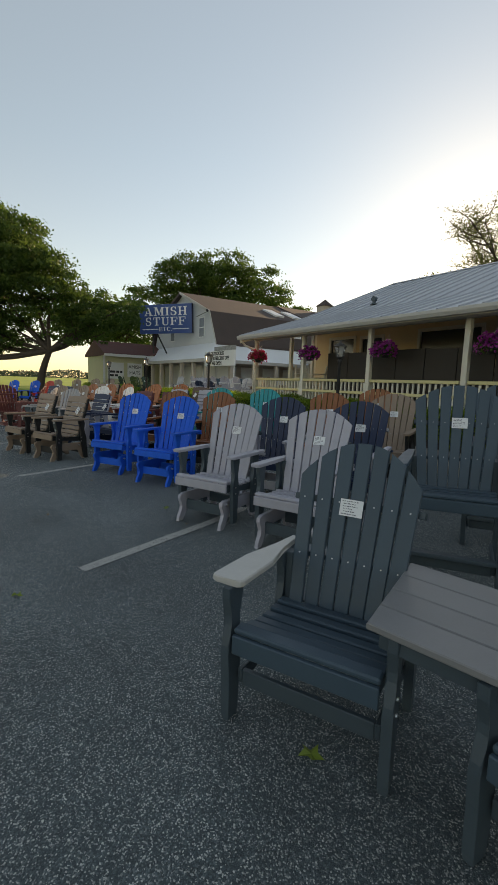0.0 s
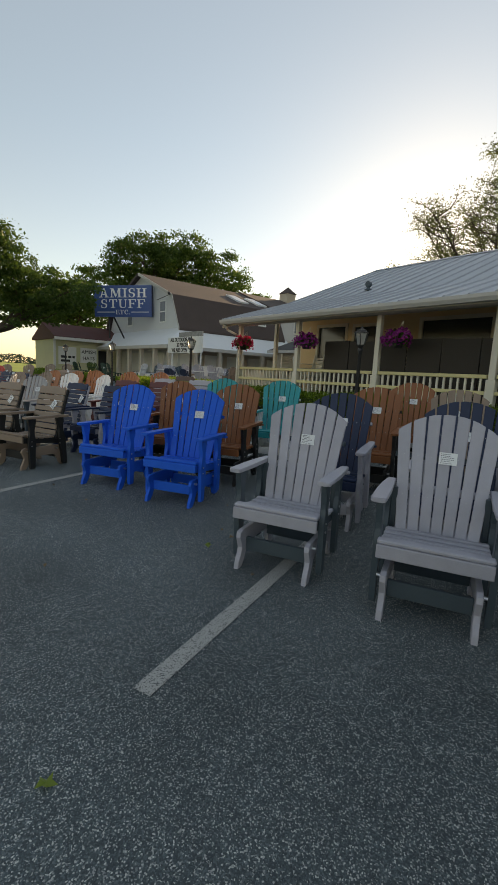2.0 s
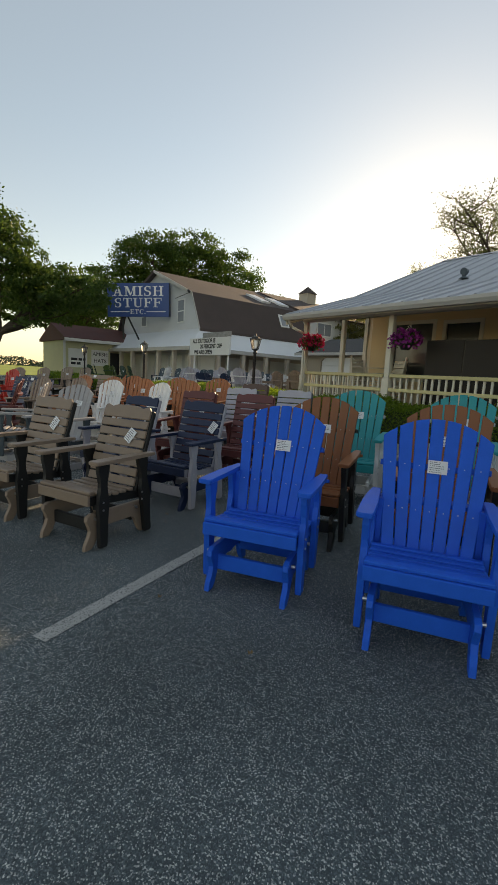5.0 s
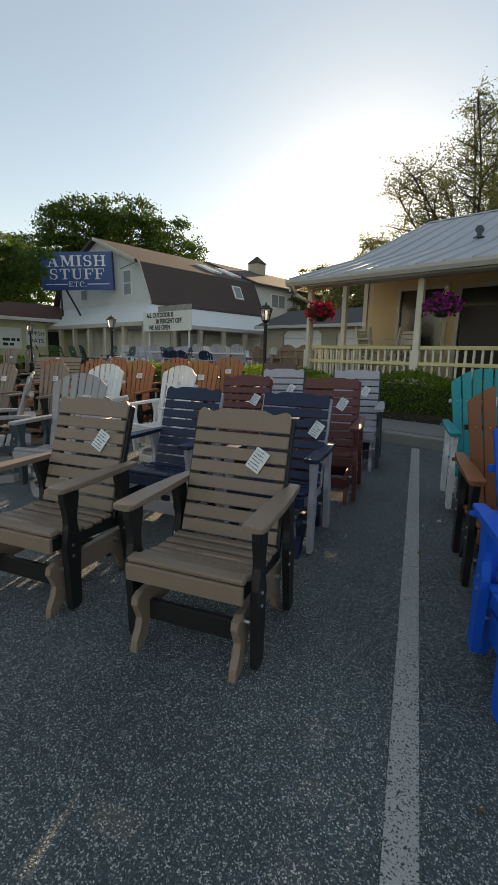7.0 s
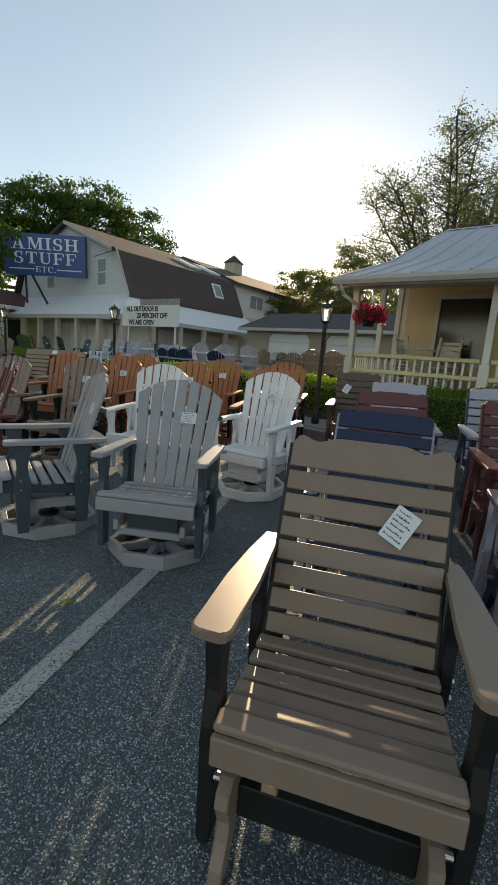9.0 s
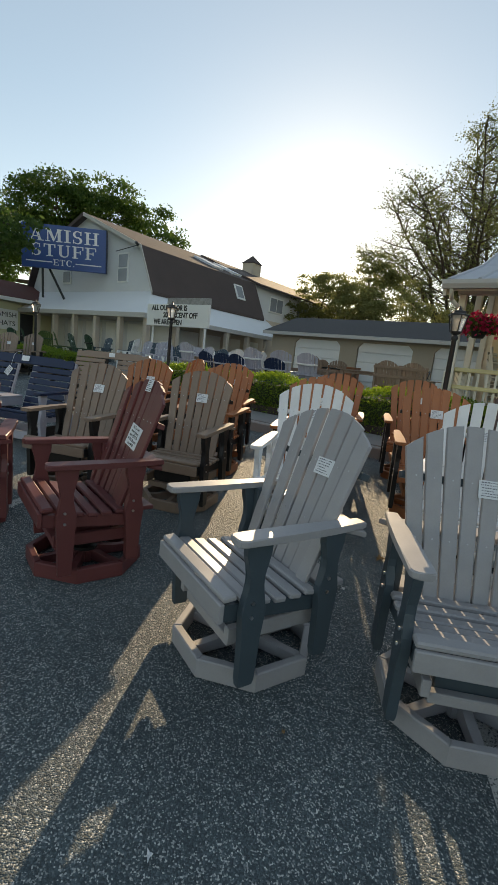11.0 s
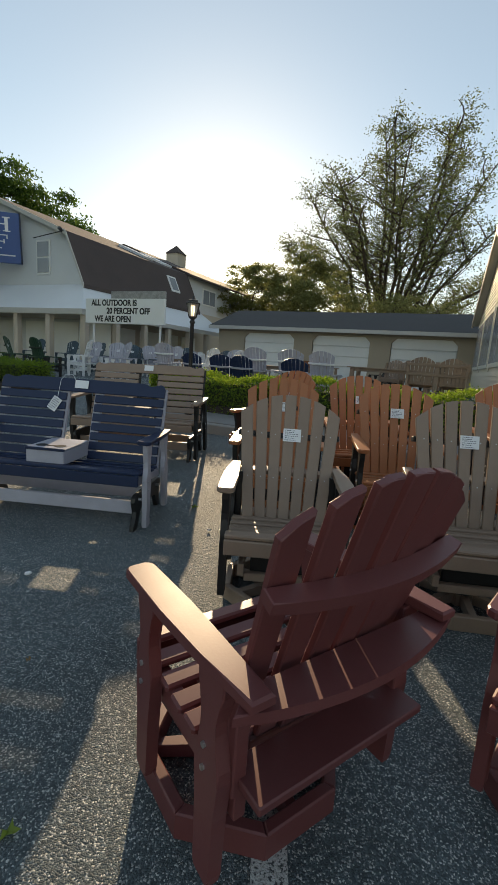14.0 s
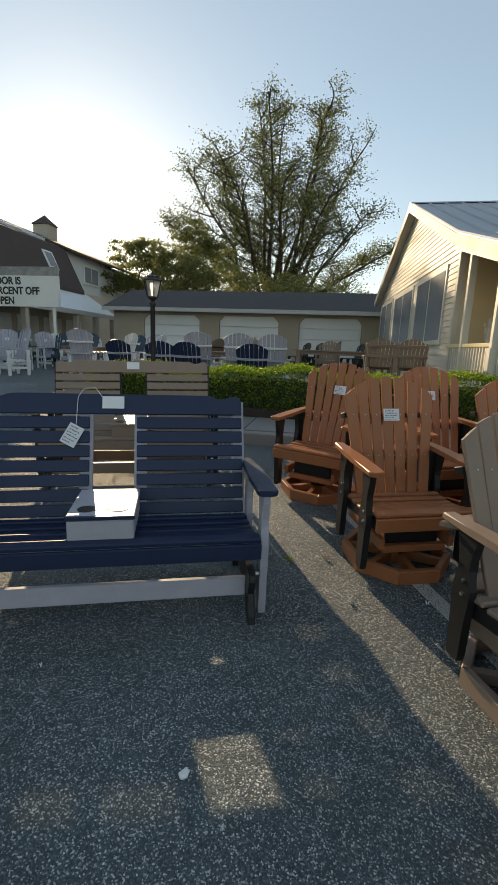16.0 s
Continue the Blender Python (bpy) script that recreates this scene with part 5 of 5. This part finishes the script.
yard_place(round_chair("weathered tan counter-height round-back chair at an outdoor table"), [(-12.5, 11.0, 180), (-11.92, 11.0, 180), (-14.75, 12.3, -95), (-12.3, 13.3, 70), (-13.6, 13.6, 10)])


def picnic_table(x, y, turn, w=2.0, d=1.0, up=0.0):
    root = thing("dining_table", GRID @ pose(x, y, FLOOR_Z, 0, 0, turn), "weathered tan plank outdoor dining table", "table", "outdoor tables")
    for i in range(7):
        y0 = -d / 2 + i * d / 7
        part("plank", boxm(-w / 2, w / 2, y0, y0 + d / 7 - 0.008, 0.74 + up, 0.765 + up, bevel=0.003), TAN, root)
    for sx in (-1, 1):
        for sy in (-1, 1):
            part("leg", boxm(sx * (w / 2 - 0.12) - 0.05, sx * (w / 2 - 0.12) + 0.05, sy * (d / 2 - 0.12) - 0.05, sy * (d / 2 - 0.12) + 0.05, 0, 0.74 + up, bevel=0.006), TAN, root)
    part("apron", boxm(-w / 2 + 0.1, w / 2 - 0.1, -d / 2 + 0.1, d / 2 - 0.1, 0.66 + up, 0.739 + up), TAN, root)


picnic_table(-13.35, 12.2, 0, up=0.13)
picnic_table(-16.4, 13.6, 10)
picnic_table(-20.6, 13.4, 0, 1.2, 0.8)

# chest by the garage wall
chest = thing("storage_chest", GRID @ pose(-18.9, 21.6, FLOOR_Z), "brown wooden storage chest standing by the garage", "chest")
part("body", boxm(-0.75, 0.75, -0.3, 0.3, 0, 1.0, bevel=0.01), BROWN, chest)
part("lid", boxm(-0.8, 0.8, -0.34, 0.34, 1.0, 1.07, bevel=0.01), BROWN, chest)


def porch_rocker(label):
    """A stack of moulded cream armchairs with level back slats."""
    root = thing("stacked_chair", None, label, "chair", "porch chairs")
    for k in range(5):
        z = 0.14 * k
        for i in range(5):
            ob = part("back_slat", boxm(-0.22, 0.22, 0, 0.018, 0.03 + 0.085 * i, 0.095 + 0.085 * i, bevel=0.005), WARMW, root)
            ob.matrix_basis = Matrix.Translation((0, 0.42 + 0.02 * k, 0.42 + z)) @ Matrix.Rotation(-0.25, 4, "X")
        part("seat", boxm(-0.24, 0.24, 0.0, 0.44, 0.40 + z, 0.425 + z, bevel=0.01), WARMW, root)
        for s in (-1, 1):
            part("armrest", boxm(s * 0.27 - 0.03, s * 0.27 + 0.03, 0.02, 0.5, 0.62 + z, 0.64 + z, bevel=0.008), WARMW, root)
            part("back_post", prismm([(0.40, 0.4 + z), (0.44, 0.4 + z), (0.56, 0.92 + z), (0.52, 0.94 + z)], "x", *sorted((s * 0.22, s * 0.26))), WARMW, root)
    for s in (-1, 1):
        for y in (0.03, 0.42):
            part("leg", boxm(s * 0.25 - 0.02, s * 0.25 + 0.02, y, y + 0.04, 0, 0.64 if y < 0.1 else 0.42, bevel=0.005), WARMW, root)
    return root


yard_place(porch_rocker("stack of cream plastic armchairs on the porch"), [(-9.95, 10.66, -75), (-9.6, 10.75, 10)], DECK_Z)


# ---- hanging baskets ----
def basket(x, petals, label, seed):
    rnd = random.Random(seed)
    root = thing("hanging_basket", GRID @ Matrix.Translation((x, 8.95, 2.27)), label, "flower basket", "hanging flower baskets")
    part("pot", lathe(bmesh.new(), [(0.09, -0.16), (0.14, -0.04), (0.16, 0.02)], 14), IRON, root, smooth=True)
    for i in range(3):
        a_ = 2.1 * i
        part("wire", rod(bmesh.new(), (0.15 * math.cos(a_), 0.15 * math.sin(a_), 0.0), (0, 0.12, 0.40), 0.005, seg=4), WARMW, root)
    for name, m, n, sz, rr in (("foliage", LEAF, 420, 0.035, 0.23), ("flower", petals, 520, 0.032, 0.29)):
        verts, faces = [], []
        for _ in range(n):
            th, ph = rnd.uniform(0, 6.283), rnd.uniform(-0.35, 1.3)
            r = rr * rnd.uniform(0.75, 1.08) * (1 + 0.18 * math.sin(3 * th + seed))
            c = Vector((r * math.cos(th) * math.cos(ph), r * math.sin(th) * math.cos(ph), 0.75 * r * math.sin(ph) + 0.01 - (0.08 if rnd.random() < 0.15 else 0)))
            a_ = Vector((rnd.gauss(0, 1), rnd.gauss(0, 1), rnd.gauss(0, 1))).normalized()
            b_ = a_.cross(Vector((rnd.gauss(0, 1), rnd.gauss(0, 1), rnd.gauss(0, 1)))).normalized()
            k = len(verts)
            s = sz * rnd.uniform(0.7, 1.2)
            verts += [c - a_ * s, c + b_ * s, c + a_ * s, c - b_ * s]
            faces.append((k, k + 1, k + 2, k + 3))
        me = bpy.data.meshes.new(name)
        me.from_pydata(verts, [], faces)
        me.materials.append(m)
        ob = new(name, me)
        ob.parent = root
        ob["kind"] = "stuff"


basket(-10.5, PETALR, "hanging basket of bright red petunias under the porch eave", 1)
basket(-7.9, PETALP, "hanging basket of dark purple petunias under the porch eave", 2)
basket(-5.24, PETALP, "hanging basket of violet petunias under the porch eave", 3)
basket(-2.7, PETALP, "hanging basket of pink-purple petunias under the porch eave", 4)


# ---- trees ----
def leaf_cloud(name, points, material, size, seed, parent):
    """One small four-cornered leaf at each point, turned at random."""
    rng = np.random.default_rng(seed)
    n = len(points)
    a_ = rng.normal(size=(n, 3))
    a_ /= np.linalg.norm(a_, axis=1, keepdims=True)
    b_ = np.cross(a_, rng.normal(size=(n, 3)))
    b_ /= np.linalg.norm(b_, axis=1, keepdims=True)
    s = size * rng.uniform(0.6, 1.3, (n, 1))
    quad = np.stack([points - a_ * s, points + b_ * s * 0.55, points + a_ * s, points - b_ * s * 0.55], 1).reshape(-1, 3)
    me = bpy.data.meshes.new(name)
    me.from_pydata(quad.tolist(), [], np.arange(4 * n).reshape(-1, 4).tolist())
    me.materials.append(material)
    ob = new(name, me)
    ob.parent = parent
    ob["kind"] = "stuff"
    return ob


def limb(bm, p0, p1, r0, r1, rnd, bend=0.12, seg=7, steps=4):
    """A tapered limb with a slight bend. Returns points along it."""
    p0, p1 = Vector(p0), Vector(p1)
    L_ = (p1 - p0).length
    off = Vector((rnd.gauss(0, 1), rnd.gauss(0, 1), rnd.gauss(0, 0.5))) * bend * L_ * 0.5
    pts = [p0.lerp(p1, t) + off * math.sin(math.pi * t) for t in [i / steps for i in range(steps + 1)]]
    for i in range(steps):
        rod(bm, pts[i], pts[i + 1], r0 + (r1 - r0) * i / steps, r0 + (r1 - r0) * (i + 1) / steps, seg)
    return pts


def leafy_tree(base, lobes, trunk_top, r, leaves, size, seed, label, material=None, clumps=90):
    """A broad tree: lobes are (x, y, z, radius) from the base; clumps of leaves fill their outer half."""
    rnd = random.Random(seed)
    rng = np.random.default_rng(seed)
    root = thing("tree", Matrix.Translation(base), label, "tree")
    bm = bmesh.new()
    limb(bm, (0, 0, -0.3), trunk_top, r, r * 0.6, rnd, 0.1, 10)
    centres = []
    vol = [q[3] ** 2 for q in lobes]
    for k in range(clumps):
        x, y, z, R = rnd.choices(lobes, vol)[0]
        d = Vector((rnd.gauss(0, 1), rnd.gauss(0, 1), rnd.gauss(0, 0.85))).normalized() * R * rnd.uniform(0.45, 1.0)
        centres.append((x + d.x, y + d.y, z + d.z * 0.8, R))
    for x, y, z, R in lobes:
        pts = limb(bm, trunk_top, (x, y, z), r * 0.5, r * 0.15, rnd, 0.25)
        for c in centres[:: max(1, clumps // 60)]:
            if (Vector(c[:3]) - Vector((x, y, z))).length < R * 1.05 and rnd.random() < 0.7:
                limb(bm, pts[rnd.randint(2, 4)], c[:3], r * 0.12, r * 0.03, rnd, 0.2, 4, 3)
    part("trunk", bm, BARK, root)
    cl = np.array([c[:3] for c in centres])
    rad = np.array([c[3] for c in centres]) * rng.uniform(0.13, 0.27, len(centres))
    idx = rng.choice(len(cl), leaves, p=rad ** 2 / (rad ** 2).sum())
    d = rng.normal(size=(leaves, 3))
    d /= np.linalg.norm(d, axis=1, keepdims=True)
    d[:, 2] = np.where(d[:, 2] < -0.45, -0.4 * d[:, 2], d[:, 2])
    pts = cl[idx] + d * (rad[idx] * rng.choice([1.0, 1.0, 1.3, 1.6], leaves))[:, None] * rng.uniform(0.35, 1.0, (leaves, 1)) ** 0.6 * np.array([1, 1, 0.7])
    leaf_cloud("crown", pts, material or LEAF, size, seed + 1, root)


leafy_tree((-17.0, 32.0, 0.0), [(-5, 0, 4.8, 3.0), (2.2, 0.5, 5.0, 2.2), (-4.6, 1, 11.4, 4.4), (-1.2, 0, 9.6, 3.8), (1.0, 0.5, 7.2, 3.0), (-7, 0, 7.6, 4.2), (4.0, 1.2, 6.2, 2.6), (-3.0, 1, 6.4, 3.2), (6.0, 1, 6.6, 2.0), (-2.2, 0.5, 4.9, 2.0), (3.4, 0.8, 4.7, 1.8), (-8.0, 0.5, 4.6, 2.4), (-9.6, 0.5, 2.7, 2.0), (-7.2, 0.3, 3.4, 1.8)], (0.9, 0, 3.3), 0.34, 112000, 0.12, 11, "big broad green tree with a dark trunk by the field", clumps=760)
leafy_tree((-20.0, 50.0, 0.0), [(0, 0, 8.0, 4.2), (3.4, 0, 6.6, 3.2), (-3.2, 0, 7.2, 3.4), (5.6, 0, 8.6, 3.0)], (0.2, 0, 3.0), 0.35, 18000, 0.16, 12, "dark green tree behind the yellow shop", clumps=260)
leafy_tree((-13.8, 73.0, 0.0), [(-6, 0, 13, 5.2), (-0.5, 0, 17.6, 5.6), (5.5, 0, 17.8, 5.4), (11.5, 0, 15.6, 5.2), (16.0, 0, 11.5, 4.4), (4, 0, 12, 6), (-9, 0, 8, 4.2)], (2, 0, 8.0), 0.7, 62000, 0.2, 13, "large spreading green tree rising behind the barn", clumps=600)
# Lobes at x 4.2 and 3.9 are added to keep sun off the lot.
leafy_tree((11.4, 43.6, 0.0), [(0, 0, 7.8, 2.6), (2.6, -1, 7.0, 2.4), (-2.6, 1.5, 6.2, 2.2), (0.6, 0, 5.0, 2.6), (3.0, -3, 6.0, 2.4), (4.2, 0, 9.0, 2.2), (3.9, 0, 10.8, 1.8), (5.6, -1, 8.8, 2.2)], (0, 0, 3.0), 0.22, 26000, 0.105, 14, "rounded green tree behind the garage, crown extended to shade the lot", LEAFL, 260)
leafy_tree((14.5, 38.5, 0.0), [(0, 0, 5.6, 2.6), (2.6, -1.4, 5.2, 2.2), (-2.0, 1.5, 6.2, 2.2), (5.0, -3.0, 5.4, 2.4), (7.5, -4.6, 5.2, 2.2), (9.6, -6.2, 4.6, 2.0)], (0, 0, 2.5), 0.2, 19000, 0.095, 15, "dense green bushes behind the garage", LEAFL, 420)


def airy_tree(base, seed):
    """A many-stemmed tree: upright leaders, rising side branches, fine twigs with small leaves."""
    rnd = random.Random(seed)
    root = thing("tree", Matrix.Translation(base) @ Matrix.Diagonal((1.85, 1.85, 1.5, 1)), "tall airy many-stemmed tree with sparse young leaves", "tree")
    bm, twig = bmesh.new(), bmesh.new()
    mid, half = Vector((0.1, 0.1, 10.0)), Vector((7.1, 7.1, 7.9))
    inside = lambda p: sum(((p[i] - mid[i]) / half[i]) ** 2 for i in range(3)) < 1
    sprays = []
    limb(bm, (0, 0, -0.2), (0.1, 0, 2.0), 0.38, 0.32, rnd, 0.05, 10)

    def twigs(pts, r):
        for u, w in zip(pts, pts[1:]):
            for _ in range(2):
                p = u.lerp(w, rnd.random())
                side = Vector((rnd.gauss(0, 1), rnd.gauss(0, 1), rnd.gauss(0.5, 0.6))).normalized()
                q = p + side * rnd.uniform(0.5, 1.1)
                if inside(q):
                    tp = limb(twig, p, q, r, 0.008, rnd, 0.25, 3, 2)
                    sprays.extend(((p + q) / 2, tp[2], tp[1]))

    for k in range(24):
        a_ = 2.4 * k + 0.3
        t = 0.05 + 0.95 * (k / 23) ** 0.55
        out = Vector((math.cos(a_), math.sin(a_), 0))
        top = Vector((0.1, 0.1, 2.0)) + out * 6.6 * t + Vector((0, 0, 15.0 * math.sqrt(max(0.05, 1 - 0.85 * t * t)) - (3.5 * t if k % 3 == 0 else 0)))
        while not inside(top):
            top = top.lerp(mid, 0.04)
        p0 = Vector((0.1, 0, rnd.uniform(1.3, 2.6)))
        bow = p0.lerp(top, 0.45) + Vector((0, 0, 0.9 * t)) + out * 0.2
        low = limb(bm, p0, bow, 0.14, 0.085, rnd, 0.08, 7)
        high = limb(bm, bow, top, 0.085, 0.025, rnd, 0.1, 6)
        leader = low + high[1:]
        twigs(high, 0.014)
        n = len(leader) - 1
        for b in range(15):
            f_ = (0.24 if t > 0.6 else 0.42) + (0.74 if t > 0.6 else 0.55) * b / 14
            i = min(n - 1, int(f_ * n))
            p = leader[i].lerp(leader[i + 1], f_ * n - i)
            a2 = a_ + rnd.uniform(-1.9, 1.9)
            d = Vector((math.cos(a2), math.sin(a2), rnd.uniform(0.35, 1.0))).normalized()
            L_ = rnd.uniform(1.4, 3.0) * (1.15 - 0.6 * f_)
            q = p + d * L_
            if not inside(q):
                q = p + d * L_ * 0.5
                if not inside(q):
                    continue
            twigs(limb(bm, p, q, 0.05, 0.016, rnd, 0.18, 4, 4), 0.013)
    part("trunk", bm, BARK, root)
    part("twig", twig, BARK, root)["kind"] = "stuff"
    rng = np.random.default_rng(seed)
    tp = np.array([tuple(p) for p in sprays])
    away = np.hypot(tp[:, 0] - mid.x, tp[:, 1]) / half.x
    tp = tp[rng.uniform(size=len(tp)) < np.clip(0.25 + 0.9 * np.maximum(away, (tp[:, 2] - 8) / 8), 0, 1)]
    n = 76000
    idx = rng.integers(0, len(tp), n)
    d = rng.normal(size=(n, 3))
    d /= np.linalg.norm(d, axis=1, keepdims=True)
    leaf_cloud("crown", tp[idx] + d * rng.uniform(0, 0.55, (n, 1)), LEAFY, 0.058, seed, root)


airy_tree((28.3, 45.8, 0.0), 21)

# far hedgerow along the field
far = thing("far_woods", None, "hazy far tree line beyond the field", "woods", kind="stuff")
rng_ = np.random.default_rng(5)
n_ = 9000
az_ = np.radians(rng_.uniform(-75, -10, n_))
dd_ = rng_.uniform(520, 600, n_)
hh_ = rng_.uniform(0, 1, n_) * (5 + 5 * np.abs(np.sin(az_ * 31)) * np.abs(np.sin(az_ * 13 + 1)))
leaf_cloud("far_crown", np.stack([dd_ * np.sin(az_), dd_ * np.cos(az_), hh_], 1), FARLEAF, 1.6, 6, far)

# ---- chairs further along the lot ----
place(fan_chair("glider", BLUE, BLACK, "blue fan-back chair at the far end of the lot", name="lot_chair"), [(-10.6, 17.6, 20), (-9.9, 18.1, 20)])
place(fan_chair("glider", TAN, BLACK, "weathered tan fan-back chair at the lot's far end", name="lot_chair"), [(-9.2, 18.9, 20), (-8.6, 19.6, 22), (-8.1, 20.6, 25), (-7.6, 21.3, 25)])
place(fan_chair("glider", FIRE, FIRE, "bright red fan-back chair at the lot's far end", name="lot_chair"), [(-7.9, 15.6, 30)])

# ---- litter on the asphalt ----
def fallen_leaf(x, y, s, turn, material):
    bm = bmesh.new()
    pts = []
    for k in range(10):
        a_ = 2 * math.pi * k / 10
        rr = s * (1.0 if k % 2 == 0 else 0.5)
        pts.append(bm.verts.new((rr * math.cos(a_), rr * math.sin(a_) * 0.8, 0.006 + 0.01 * (k % 3))))
    mid = bm.verts.new((0, 0, 0.012))
    for k in range(10):
        bm.faces.new((mid, pts[k], pts[(k + 1) % 10]))
    ob = part("fallen_leaf", bm, material)
    ob.matrix_basis = spot(x, y, turn)
    tagged(ob, "small fallen leaf lying on the asphalt", "leaf", "fallen leaves")


DRY = leaf_mat("dry_leaf", (0.20, 0.11, 0.04), (0.30, 0.18, 0.06), 0.2)
GREENLEAF = leaf_mat("fresh_leaf", (0.16, 0.24, 0.03), (0.28, 0.34, 0.05), 0.3)
for x, y, s, t, m in ((1.80, 0.42, 0.055, 20, GREENLEAF), (0.42, 3.55, 0.045, 80, GREENLEAF), (0.62, 3.75, 0.04, 10, DRY), (0.0, 1.45, 0.04, 0, GREENLEAF), (-0.2, 1.5, 0.03, 60, DRY), (-3.95, 8.1, 0.045, 0, GREENLEAF), (-5.2, 8.35, 0.06, 30, GREENLEAF), (-3.0, 10.0, 0.05, 0, DRY), (-6.6, 10.9, 0.03, 0, GREENLEAF), (-5.2, 13.2, 0.04, 0, GREENLEAF), (-2.2, 10.9, 0.05, 0, DRY), (-6.75, 11.9, 0.035, 0, DRY)):
    fallen_leaf(x, y, s, t, m)
wad = bmesh.new()
bmesh.ops.create_icosphere(wad, subdivisions=2, radius=0.017)
rw = random.Random(4)
for v in wad.verts:
    v.co = Vector((v.co.x * 1.2, v.co.y, max(0, v.co.z * 0.7 + 0.009))) * rw.uniform(0.75, 1.15)
tagged(part("crumpled_paper", wad, PAPER), "small crumpled white paper lying on the asphalt", "litter").matrix_basis = spot(-6.52, 12.47, 0)
rnd_ = random.Random(8)
for k in range(90):
    u, v = rnd_.uniform(0, 1), rnd_.gauss(0, 0.5)
    x, y = 1.6 - 8.6 * u + v + rnd_.uniform(0, 2.0), 2.4 + 10.2 * u + v + rnd_.uniform(-0.6, 1.6)
    fallen_leaf(x, y, rnd_.uniform(0.008, 0.022), rnd_.uniform(0, 360), DRY if k % 3 else PAPER)
